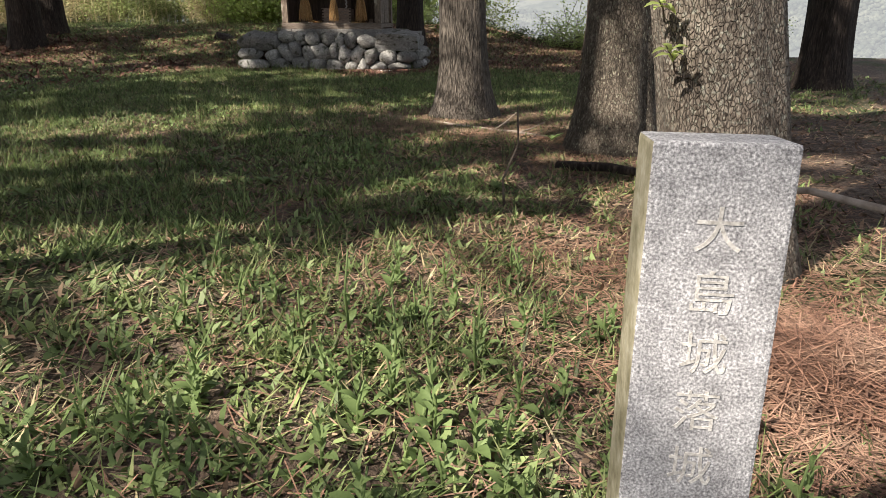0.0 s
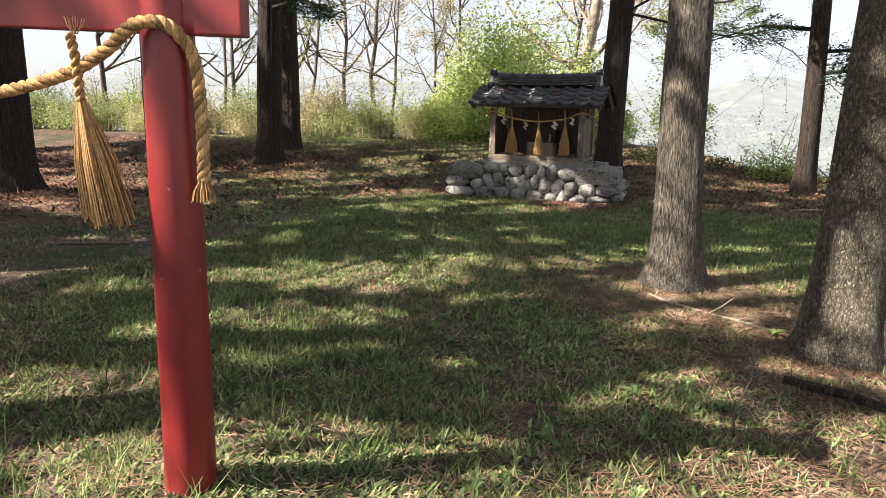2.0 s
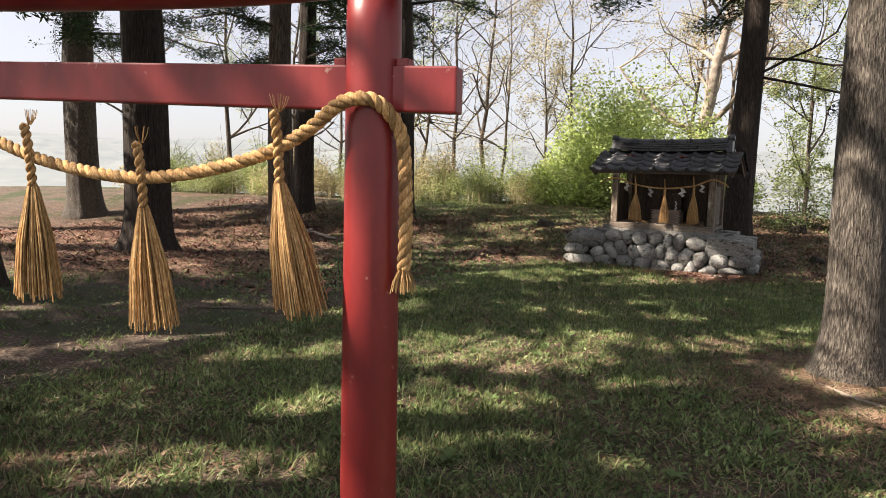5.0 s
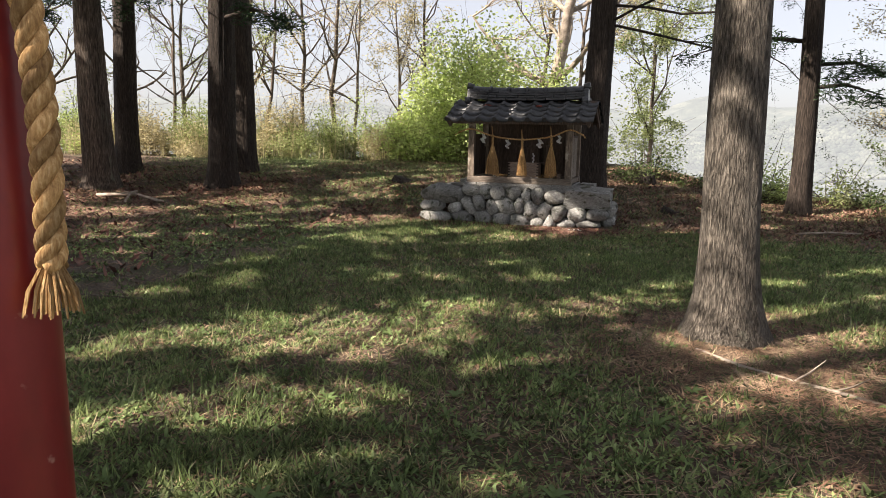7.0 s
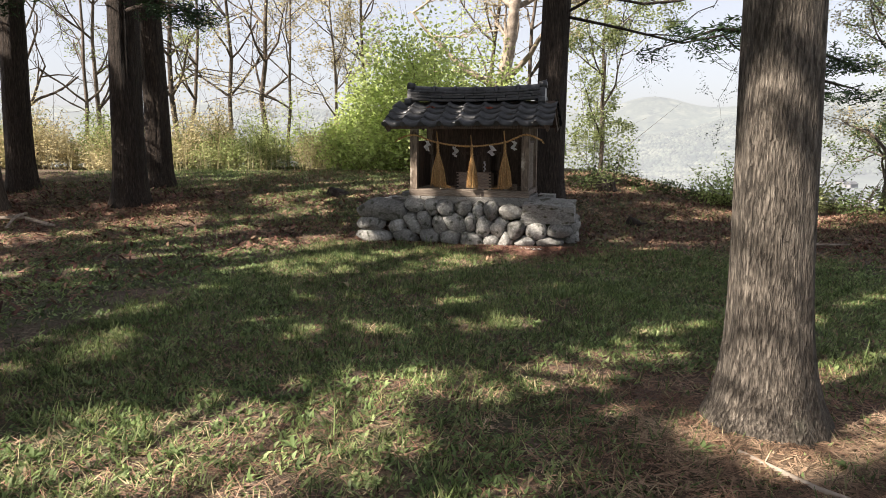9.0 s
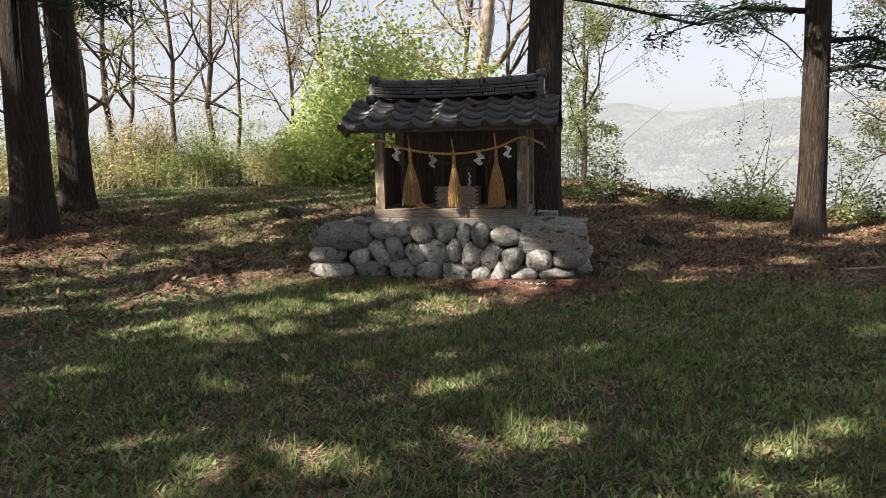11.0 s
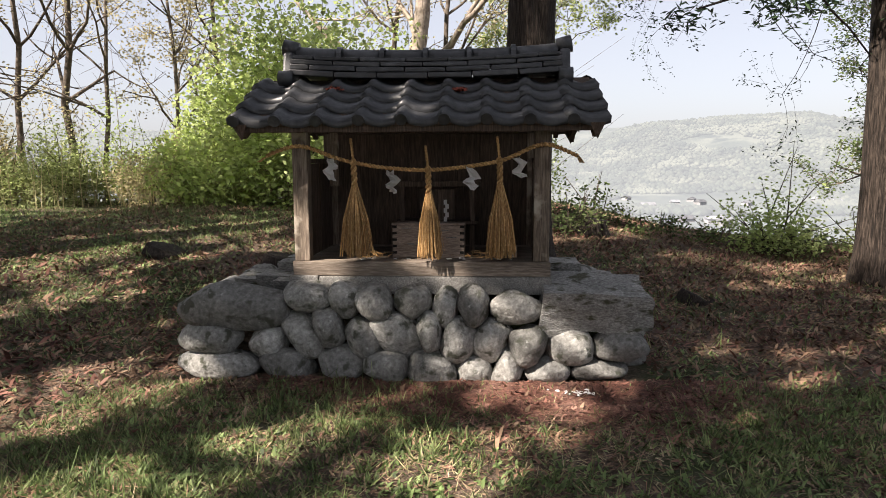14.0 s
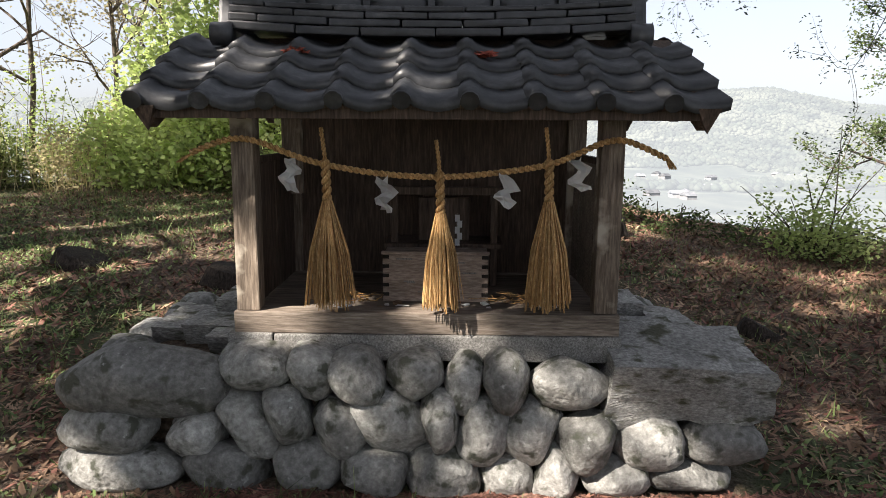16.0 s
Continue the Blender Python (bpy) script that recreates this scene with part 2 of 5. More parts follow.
def quads(name, v, mat, parent=None, label=""):
    """v: array (n, 4, 3) of loose quads, joined into one mesh."""
    n = len(v)
    me = bpy.data.meshes.new(name)
    me.vertices.add(4 * n)
    me.vertices.foreach_set("co", np.asarray(v, np.float32).ravel())
    me.loops.add(4 * n)
    me.loops.foreach_set("vertex_index", np.arange(4 * n, dtype=np.int32))
    me.polygons.add(n)
    me.polygons.foreach_set("loop_start", np.arange(0, 4 * n, 4, dtype=np.int32))
    me.polygons.foreach_set("loop_total", np.full(n, 4, np.int32))
    me.materials.append(mat)
    me.update(calc_edges=True)
    ob = new(name, me)
    if parent:
        ob.parent = parent
    if label:
        ob["label"] = label
    return ob


def part(name, bm, mat, parent=None, label="", smooth=False):
    me = bpy.data.meshes.new(name)
    bm.to_mesh(me)
    bm.free()
    me.materials.append(mat)
    if smooth:
        me.polygons.foreach_set("use_smooth", [True] * len(me.polygons))
    ob = new(name, me)
    if parent:
        ob.parent = parent
    if label:
        ob["label"] = label
    return ob


def thing(name, m, label, category, group=""):
    e = new(name)
    e.empty_display_size = 0.1
    e.matrix_world = m
    return tagged(e, label, category, group)


def box(x0, y0, z0, x1, y1, z1, bevel=0.006, wobble=0.0):
    bm = bmesh.new()
    bmesh.ops.create_cube(bm, size=1.0)
    for v in bm.verts:
        v.co = Vector((x0 if v.co.x < 0 else x1, y0 if v.co.y < 0 else y1, z0 if v.co.z < 0 else z1))
        if wobble:
            v.co += Vector(rng.uniform(-wobble, wobble, 3))
    if bevel:
        bmesh.ops.bevel(bm, geom=bm.edges[:], offset=bevel, segments=2, affect="EDGES", profile=0.6)
    return bm


def tube(path, radii, seg=10, cap=True, ridges=0.0, seed=0.0):
    """Verts and faces of a tapered tube along a path; ridges: depth of its uneven relief as a share of the radius."""
    path = [Vector(p) for p in path]
    verts, faces = [], []
    up = Vector((0.31, 0.95, 0.1)).normalized()
    for i, p in enumerate(path):
        d = (path[min(i + 1, len(path) - 1)] - path[max(i - 1, 0)]).normalized()
        a = d.cross(up)
        a = (a if a.length > 0.05 else d.cross(Vector((1, 0, 0)))).normalized()
        b = d.cross(a)
        for k in range(seg):
            w = 2 * math.pi * k / seg
            r = radii[i]
            if ridges:
                q = Vector((math.cos(w) * 3.2 + seed, math.sin(w) * 3.2, p.z * 0.35))
                q2 = Vector((math.cos(w) * 9 + seed, math.sin(w) * 9, p.z * 0.9))
                r *= 1 + ridges * (noise.noise(q) + 0.7 * noise.noise(q2))
            verts.append(p + (a * math.cos(w) + b * math.sin(w)) * r)
    n = len(path)
    for i in range(n - 1):
        for k in range(seg):
            k2 = (k + 1) % seg
            faces.append((i * seg + k, i * seg + k2, (i + 1) * seg + k2, (i + 1) * seg + k))
    if cap:
        faces.append(tuple(range(seg - 1, -1, -1)))
        faces.append(tuple(range((n - 1) * seg, n * seg)))
    return verts, faces


def join(*vf):
    V, Fc = [], []
    for v, f in vf:
        o = len(V)
        V += list(v)
        Fc += [tuple(i + o for i in q) for q in f]
    return V, Fc


def smoothstep(t):
    t = np.clip(t, 0, 1)
    return t * t * (3 - 2 * t)


def ground_z(x, y):
    """Height of the ground: nearly level, rising a little behind the shrine, then falling away to the valley."""
    x, y = np.asarray(x, float), np.asarray(y, float)
    z = (0.6 - 0.42 * smoothstep((x - 1.2) / 3.2)) * smoothstep((y + 0.4 - 0.2 * np.minimum(x, 0)) / 7.0) + 0.06 * smoothstep((-y - 2.5) / 4)
    z = z + 0.075 * np.exp(-((x - 1.447) ** 2 + (y + 10.0) ** 2) / 0.4)
    crest = 10.5 - 0.9 * np.maximum(x, 0) + 0.25 * np.minimum(x, 0)
    over = np.maximum(y - np.maximum(crest, 3.0), 0)
    over = np.maximum(over, np.maximum(x - 9.5, 0))
    over = np.maximum(over, np.maximum(-x - 26, 0))
    z = z - 48 * (1 - np.exp(-over * over / (over + 3) * 0.32 / 48))
    return z


def bumps(x, y):
    return 0.025 * np.sin(1.7 * x + 0.6 * y + 1) * np.sin(1.3 * y - 0.5 * x) + 0.012 * np.sin(4.1 * x + 2.0) * np.sin(3.7 * y + 0.8 * x)


# ---- the ground, one sheet to the horizon ----
def spread(lo, hi, step, far):
    mid = list(np.arange(lo, hi + 1e-6, step))
    out, d = [], step
    p = hi
    while p < far:
        d *= 1.18
        p += d
        out.append(p)
    back, d, p = [], step, lo
    while p > -far:
        d *= 1.18
        p -= d
        back.append(p)
    return np.array(back[::-1] + mid + out)


gx, gy = spread(-9, 8, 0.125, 4200), spread(-14, 9, 0.125, 4200)
XX, YY = np.meshgrid(gx, gy)
dist = np.hypot(XX, YY)
ang = np.degrees(np.arctan2(XX, YY))
hill = smoothstep((dist - 900) / 900) * (52 + 110 * np.clip(1 - np.abs(ang - 19) / 16, 0, 1) ** 0.8 + 75 * np.clip(1 - np.abs(ang - 50) / 30, 0, 1) + 60 * smoothstep((-ang - 5) / 20))
hill *= 1 + 0.10 * np.sin(ang * 0.5 + dist / 900) + 0.04 * np.sin(ang * 1.7 - dist / 500)
mountains = smoothstep((dist - 2400) / 900) * (150 + 60 * np.sin(ang * 0.16 + 1.0) + 22 * np.sin(ang * 0.7))
ZZ = ground_z(XX, YY) + np.where(dist < 30, bumps(XX, YY), 0) + np.maximum(hill, mountains)
nx, ny = len(gx), len(gy)
idx = np.arange(nx * ny).reshape(ny, nx)
gq = np.stack([idx[:-1, :-1], idx[:-1, 1:], idx[1:, 1:], idx[1:, :-1]], -1).reshape(-1, 4)
ground = make("ground", np.stack([XX, YY, ZZ], -1).reshape(-1, 3), gq, EARTH, smooth=True)
tagged(ground, "soft brown forest soil with thin grass, falling away to a valley", "ground", kind="structure")
FAR = material("wooded_hills_haze_glow", [(0.012, 0.018, 0.014), (0.026, 0.033, 0.023), (0.055, 0.06, 0.042)], 0.03, (1, 0.3, 1), bump=0, island=0.45, patch=((0.062, 0.068, 0.05), 0.011, 0.53), fleck=((0.008, 0.014, 0.01), 0.02, 0.57))
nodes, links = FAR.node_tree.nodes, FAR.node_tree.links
# pale bluish emission stands in for the haze over distant land
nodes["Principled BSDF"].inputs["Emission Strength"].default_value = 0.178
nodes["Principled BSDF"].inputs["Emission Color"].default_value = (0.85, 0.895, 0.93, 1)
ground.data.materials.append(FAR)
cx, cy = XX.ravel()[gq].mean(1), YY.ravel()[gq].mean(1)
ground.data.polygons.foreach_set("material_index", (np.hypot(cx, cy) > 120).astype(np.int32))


def gz(x, y):
    return float(ground_z(x, y) + bumps(np.asarray(x), np.asarray(y)))

# ---- trees ----
def blades_flat(x, y, length, width, seed):
    r = np.random.default_rng(seed)
    a = r.uniform(0, 2 * math.pi, len(x))
    z = ground_z(x, y) + bumps(x, y) + 0.03
    d = np.stack([np.cos(a), np.sin(a), r.normal(size=len(x)) * 0.2], 1) * length / 2
    e = np.stack([-np.sin(a), np.cos(a), r.normal(size=len(x)) * 0.2], 1) * width / 2
    p = np.stack([x, y, z], 1)
    return np.stack([p - d, p - e, p + d, p + e], 1)


def leaves(n, centre, size, leaf, seed, flat=0.5, droop=0.0):
    """n small leaf quads scattered in an ellipsoid round centre; size: radii; leaf: (length, width)."""
    r = np.random.default_rng(seed)
    d = r.normal(size=(n, 3))
    d /= np.linalg.norm(d, axis=1)[:, None]
    p = np.asarray(centre) + d * (r.uniform(0, 1, n) ** 0.45)[:, None] * np.asarray(size)
    p[:, 2] -= droop * ((p[:, 0] - centre[0]) ** 2 + (p[:, 1] - centre[1]) ** 2)
    a = r.normal(size=(n, 3)) * (1, 1, flat)
    a /= np.linalg.norm(a, axis=1)[:, None]
    b = np.cross(a, r.normal(size=(n, 3)))
    b /= np.linalg.norm(b, axis=1)[:, None]
    s = r.uniform(0.6, 1.3, n)[:, None]
    a, b = a * s * leaf[0] / 2, b * s * leaf[1] / 2
    return np.stack([p - a, p - a * 0.1 - b, p + a, p - a * 0.1 + b], 1)


def trunk_mesh(r0, r1, h, flare, seed, seg=40, lean=(0, 0), rings=34, ridges=0.09):
    path, rad = [], []
    for i in range(rings):
        f = (i / (rings - 1)) ** 1.6
        z = -0.12 + f * (h + 0.12)
        zz = max(z, 0)
        path.append((lean[0] * zz + 0.05 * math.sin(zz * 0.6 + seed), lean[1] * zz + 0.05 * math.cos(zz * 0.5 + seed) - 0.05 * math.cos(seed), z))
        rad.append((r0 + (r1 - r0) * (zz / h)) * (1 + flare * math.exp(-zz / 0.22)))
    return tube(path, rad, seg, ridges=ridges, seed=seed)


# holes cut in the crowns so that sun patches land at these ground places: x, y, half length along the light, half width
NEAR_GAPS = [(3.85, -10.6, 0.3, 0.16), (3.1, -10.3, 0.6, 0.36), (3.35, -9.65, 1.0, 0.6), (4.25, -9.1, 0.9, 0.5), (3.0, -8.2, 0.3, 0.13), (2.95, -7.75, 0.4, 0.16), (2.6, -7.8, 0.25, 0.1), (3.1, -6.75, 0.5, 0.2), (3.1, -6.2, 0.5, 0.2),
             (3.4, -5.9, 0.4, 0.15), (3.25, -5.3, 0.7, 0.28), (4.15, -6.9, 0.8, 0.3), (2.47, -6.69, 0.2, 0.08), (1.94, -7.17, 0.16, 0.07)]
LAWN_GAPS = [(0.05, -6.6, 0.6, 0.2), (0.8, -6.3, 0.4, 0.14), (1.6, -5.35, 0.5, 0.15), (2.0, -4.75, 0.4, 0.13), (2.4, -3.95, 0.4, 0.13), (0.6, -7.9, 0.42, 0.2), (0.75, -8.45, 0.3, 0.14), (0.05, -9.2, 0.25, 0.12), (-2.4, -7.7, 0.5, 0.18),
             (-0.6, -6.25, 0.35, 0.14), (0.9, -5.7, 0.4, 0.13), (-0.45, -7.0, 0.4, 0.16), (0.6, -6.75, 0.5, 0.17), (1.06, -8.1, 0.25, 0.11), (0.14, -9.9, 0.25, 0.12), (-1.2, -3.5, 1.0, 0.16), (3.2, -3.55, 0.35, 0.12), (4.2, -2.4, 0.4, 0.14)]
SHRINE_GAPS = [(-3.5, -0.25, 0.6, 0.25), (-2.4, -1.1, 0.7, 0.26), (-1.45, -1.95, 0.45, 0.15), (-0.95, -1.8, 0.3, 0.12), (-0.6, -1.2, 0.4, 0.13), (0.45, -1.1, 0.6, 0.14), (0.15, -1.65, 0.4, 0.12), (0.0, -2.3, 0.4, 0.15),
               (0.55, -2.05, 0.35, 0.11), (-2.05, -2.4, 0.25, 0.1), (-1.0, -2.5, 0.28, 0.1), (-1.25, -3.4, 0.25, 0.1), (2.95, -1.25, 0.2, 0.07), (0.85, -0.3, 0.35, 0.2), (1.05, -0.1, 0.35, 0.2), (0.0, 0.66, 0.25, 0.1),
               (-2.3, -0.7, 0.7, 0.3), (-2.0, 0.5, 0.6, 0.22), (-3.2, 1.5, 0.5, 0.2)]
FAR_GAPS = [(-5.1, 0.4, 0.8, 0.3), (-4.25, -0.8, 0.8, 0.3), (-6.6, 4.6, 0.8, 0.3), (2.4, 5.1, 0.6, 0.25), (4.5, 6.1, 0.6, 0.25), (-8.4, -0.4, 0.9, 0.4), (-11.5, -3.0, 2.0, 0.6), (-9.0, -2.6, 1.8, 0.5), (-6.5, -1.5, 1.2, 0.35), (-3.0, 4.2, 1.6, 0.4)]
GAPS = [(x, y, a * k, b * k) for k, gaps in ((1.45, NEAR_GAPS), (1.5, LAWN_GAPS), (1.5, SHRINE_GAPS), (1.2, FAR_GAPS)) for x, y, a, b in gaps]

# more small holes at random, added for fine sun dapples
gr = np.random.default_rng(15)
SMALL_GAPS = [(gr.uniform(-7, 5), gr.uniform(-12, 4), gr.uniform(0.15, 0.5), gr.uniform(0.06, 0.16)) for _ in range(170)]


def sunny(p):
    """Which of the leaves (n, 4, 3, in the world) stand in a gap."""
    c = p.mean(1)
    g = c[:, :2] - np.array(SUN[:2]) / SUN[2] * c[:, 2:3]
    hit = np.zeros(len(c), bool)
    k = math.hypot(SUN_X, SUN_Y)
    rag = 0.5 * np.sin(7.3 * g[:, 0] + 2 * np.sin(5 * g[:, 1])) + 0.45 * np.sin(11 * g[:, 1] + 3 * np.sin(6 * g[:, 0]))
    for x, y, a, b in GAPS + SMALL_GAPS:
        d = g - (x, y)
        u, v = (d[:, 0] * SUN_X + d[:, 1] * SUN_Y) / k, (d[:, 1] * SUN_X - d[:, 0] * SUN_Y) / k
        hit |= (u / a) ** 2 + (v / b / 1.35) ** 2 < 1 + rag * 0.7
    return hit


def cedar(name, x, y, r0, h, bark, label, flare=0.45, lean=(0, 0), seed=1, crown=(7.0, 2.6), masses=26, low=(), group="tall conifers of the grove", ridges=0.09):
    """A tall conifer: ridged trunk, limbs, and a crown of many small sprays. low: single low boughs (angle, height, length)."""
    t = thing(name, pose(x, y, gz(x, y)), label, "tree", group)
    tv = trunk_mesh(r0, r0 * 0.45, h, flare, seed, lean=lean, ridges=ridges)
    make("trunk", *tv, bark, t, smooth=True)
    r = np.random.default_rng(seed)
    limbs, sprays = [], []
    boughs = [(math.degrees(2 * math.pi * r.random()), crown[0] + (h - crown[0]) * r.random() ** 1.1, None) for _ in range(masses)] + [tuple(b) for b in low]
    for a, z, ln in boughs:
        a = radians(a)
        ln = ln or crown[1] * (1.15 - 0.75 * (z - crown[0]) / max(h - crown[0], 0.1)) * r.uniform(0.7, 1.15)
        c = Vector((lean[0] * z, lean[1] * z, z))
        end = c + Vector((math.cos(a) * ln, math.sin(a) * ln, -0.12 * ln))
        mid = (c + end) / 2 + Vector((0, 0, 0.1 * ln))
        limbs.append(tube([c, mid, end], [0.045, 0.03, 0.008], 5))
        k = max(int(ln * 5), 4)
        for i in range(k):
            f = 0.3 + 0.7 * (i + r.random()) / k
            q = c.lerp(mid, f * 2) if f < 0.5 else mid.lerp(end, f * 2 - 1)
            q = np.array(q) + r.normal(size=3) * (0.18, 0.18, 0.1)
            if z < 5.2:
                sprays.append(leaves(130, q, (0.36, 0.36, 0.16), (0.11, 0.022), int(r.integers(1e9)), 0.5, 0.5))
            else:
                sprays.append(leaves(44, q, (0.4, 0.4, 0.22), (0.2, 0.055), int(r.integers(1e9)), 0.8, 0.3))
    for v, f in limbs:
        make("limb", v, f, bark, t, smooth=True)
    sprays = np.concatenate(sprays)
    # leaves in the way of the chosen sun patches are left out
    sprays = sprays[~sunny(sprays + np.array((x, y, gz(x, y))))]
    tagged(quads("crown", sprays, NEEDLE, t, "dark green drooping needle sprays"), kind="stuff")
    return t


cedar("conifer_tree", 2.74, -5.72, 0.193, 11, PALEBARK, "straight conifer with pale grey ridged bark and flared foot", 0.65, seed=3, crown=(5.5, 2.4))
cedar("conifer_tree", 3.86, -7.1, 0.215, 12, SCALEBARK, "thick tree with scaly lichen-spotted bark", 0.5, seed=5, crown=(5.5, 2.6))
cedar("conifer_tree", 3.94, -9.2, 0.19, 12, LICHENBARK, "thick leaning tree with pale lichen-covered scaly bark beside the stone marker", 0.2, lean=(-0.16, 0), seed=8, crown=(5.5, 2.6))
cedar("conifer_tree", 0.86, 2.8, 0.265, 13, DARKBARK, "dark brown tree trunk close behind the small shrine", 0.35, seed=11, crown=(4.6, 2.6))
cedar("conifer_tree", 4.43, 3.1, 0.185, 12, DARKBARK, "dark conifer at the edge of the slope", 0.35, seed=14, crown=(4.2, 2.2), low=((190, 3.0, 2.0), (20, 2.6, 1.6), (330, 2.2, 1.2)))
cedar("conifer_tree", -6.45, 1.4, 0.29, 13, DARKBARK, "dark conifer standing close to its twin", 0.35, seed=17, crown=(4.2, 2.2), masses=14, low=((-20, 3.3, 2.2), (205, 3.7, 2.0), (-65, 3.9, 2.0), (60, 3.5, 1.8)))
cedar("conifer_tree", -7.05, 3.0, 0.25, 13, DARKBARK, "dark conifer behind its twin", 0.35, seed=19, crown=(4.5, 2.0), masses=12)
cedar("conifer_tree", -8.7, 0.4, 0.3, 13, CEDAR, "brown conifer at the far side of the grove", 0.35, seed=21, crown=(3.8, 2.6), masses=13)
cedar("conifer_tree", -9.5, 2.1, 0.26, 13, DARKBARK, "dark conifer at the far side of the grove", 0.35, seed=23, crown=(3.8, 2.6), masses=13)
cedar("conifer_tree", -7.6, -4.0, 0.37, 19, DARKBARK, "thick dark conifer standing in brown needles", 0.6, seed=25, crown=(4.8, 3.2), masses=105)
cedar("conifer_tree", -14.4, -0.8, 0.42, 13, PALEBARK, "thick pale-barked conifer at the far side of the grove", 0.4, seed=27, crown=(4.2, 3.0))
cedar("conifer_tree", 6.9, -2.2, 0.28, 12, DARKBARK, "dark conifer beyond the stone marker", 0.3, seed=29, crown=(3.2, 2.4))


# ---- ropes and tassels ----
def rope_mesh(path, radius, pitch, seg=8, strands=2):
    """A laid rope: strands wound round a smooth path."""
    pts = [Vector(p) for p in path]
    length = [0.0]
    for a, b in zip(pts, pts[1:]):
        length.append(length[-1] + (b - a).length)
    n = max(int(length[-1] / pitch * 12), 12)
    dense = []
    for i in range(n + 1):
        d = length[-1] * i / n
        k = max(j for j in range(len(pts) - 1) if length[j] <= d + 1e-9)
        f = (d - length[k]) / (length[k + 1] - length[k])
        p0, p1, p2, p3 = pts[max(k - 1, 0)], pts[k], pts[k + 1], pts[min(k + 2, len(pts) - 1)]
        dense.append(0.5 * (2 * p1 + (p2 - p0) * f + (2 * p0 - 5 * p1 + 4 * p2 - p3) * f * f + (3 * p1 - p0 - 3 * p2 + p3) * f ** 3))
    out = []
    for s in range(strands):
        line = []
        for i, p in enumerate(dense):
            d = (dense[min(i + 1, n)] - dense[max(i - 1, 0)]).normalized()
            a = d.cross(Vector((0.2, 0.95, 0.25))).normalized()
            b = d.cross(a)
            w = 2 * math.pi * (length[-1] * i / n / pitch + s / strands)
            line.append(p + (a * math.cos(w) + b * math.sin(w)) * radius * 0.56)
        out.append(tube(line, [radius * 0.58] * len(line), seg))
    return join(*out)


def straws(top, height, r_top, r_bottom, n, seed, lean=(0, 0), thick=0.004):
    """A bundle of straws that hangs from top and fans out."""
    r = np.random.default_rng(seed)
    out = []
    for _ in range(n):
        a, q = r.uniform(0, 2 * math.pi), math.sqrt(r.random())
        h = height * r.uniform(0.9, 1.03)
        p0 = Vector(top) + Vector((math.cos(a), math.sin(a), 0)) * r_top * q
        p2 = Vector(top) + Vector((math.cos(a) * r_bottom * q + lean[0], math.sin(a) * r_bottom * q + lean[1], -h))
        p1 = p0.lerp(p2, 0.5) + Vector((math.cos(a), math.sin(a), 0)) * r_bottom * 0.15 * q
        out.append(tube([p0, p1, p2], [thick, thick, thick * 0.7], 4))
    return join(*out)


# ---- the red gate ----
TU = Vector((math.cos(radians(11)), math.sin(radians(11)), 0))
TN = Vector((-TU.y, TU.x, 0))
PIL = Vector((1.447, -10.0, 0))
SPACING, RISE = 1.72, 0.036
gate = thing("torii_gate", pose(PIL.x, PIL.y, gz(PIL.x, PIL.y), 0, 0, 11), "round-posted torii gate in weathered red paint", "torii gate")
g0 = gz(PIL.x, PIL.y)


def pillar(x):
    z1 = 2.02 - g0 + RISE * -x
    path = [(x, 0, -0.15 + (z1 + 0.15) * i / 14) for i in range(15)]
    return tube(path, [0.086 - 0.01 * i / 14 for i in range(15)], 32, ridges=0.006, seed=x)


for x in (0, -SPACING):
    make("pillar", *pillar(x), RED, gate, smooth=True)


def beam(x0, x1, y0, y1, z0, z1, bevel):
    bm = box(x0, y0, z0, x1, y1, z1, bevel)
    for v in bm.verts:
        v.co.z -= RISE * v.co.x
    return bm


part("tie_beam", beam(-SPACING - 0.26, 0.255, -0.03, 0.03, 1.654 - g0, 1.778 - g0, 0.006), RED, gate)
path = [(-SPACING - 0.55 + (SPACING + 0.98) * i / 20, 0, 2.05 - g0 - RISE * (-SPACING - 0.55 + (SPACING + 0.98) * i / 20) + 0.10 * abs(i / 10 - 1) ** 3) for i in range(21)]
make("top_beam", *tube(path, [0.105] * 21, 26, ridges=0.008), RED, gate, smooth=True)
for x in (0.095, -0.095, -SPACING + 0.095, -SPACING - 0.095):
    part("wedge", box(x - 0.018, -0.022, 1.775 - g0 - RISE * x, x + 0.018, 0.022, 1.798 - g0 - RISE * x, 0.003), RED, gate)


def gp(s, z, off=0.0):
    """A place by the gate: along the beam from the pillar, height, and in front of it."""
    p = PIL + TU * s - TN * off
    return Vector((p.x, p.y, z))


gate_rope = thing("shimenawa_rope", pose(0, 0, 0), "thick twisted straw rope slung across the red gate", "straw rope")
pts = [gp(0.115, 1.215, 0.03), gp(0.118, 1.35, 0.03), gp(0.112, 1.5, 0.03), gp(0.098, 1.6, 0.04), gp(0.05, 1.672, 0.085), gp(-0.02, 1.676, 0.105), gp(-0.075, 1.652, 0.1),
       gp(-0.16, 1.596, 0.085), gp(-0.3, 1.53, 0.08), gp(-0.52, 1.475, 0.08), gp(-0.74, 1.45, 0.08), gp(-0.93, 1.46, 0.08), gp(-1.18, 1.505, 0.08),
       gp(-1.4, 1.58, 0.085), gp(-1.6, 1.665, 0.1), gp(-1.7, 1.7, 0.105)]
make("rope", *rope_mesh(pts, 0.0185, 0.09, 8, 3), STRAW, gate_rope, smooth=True)
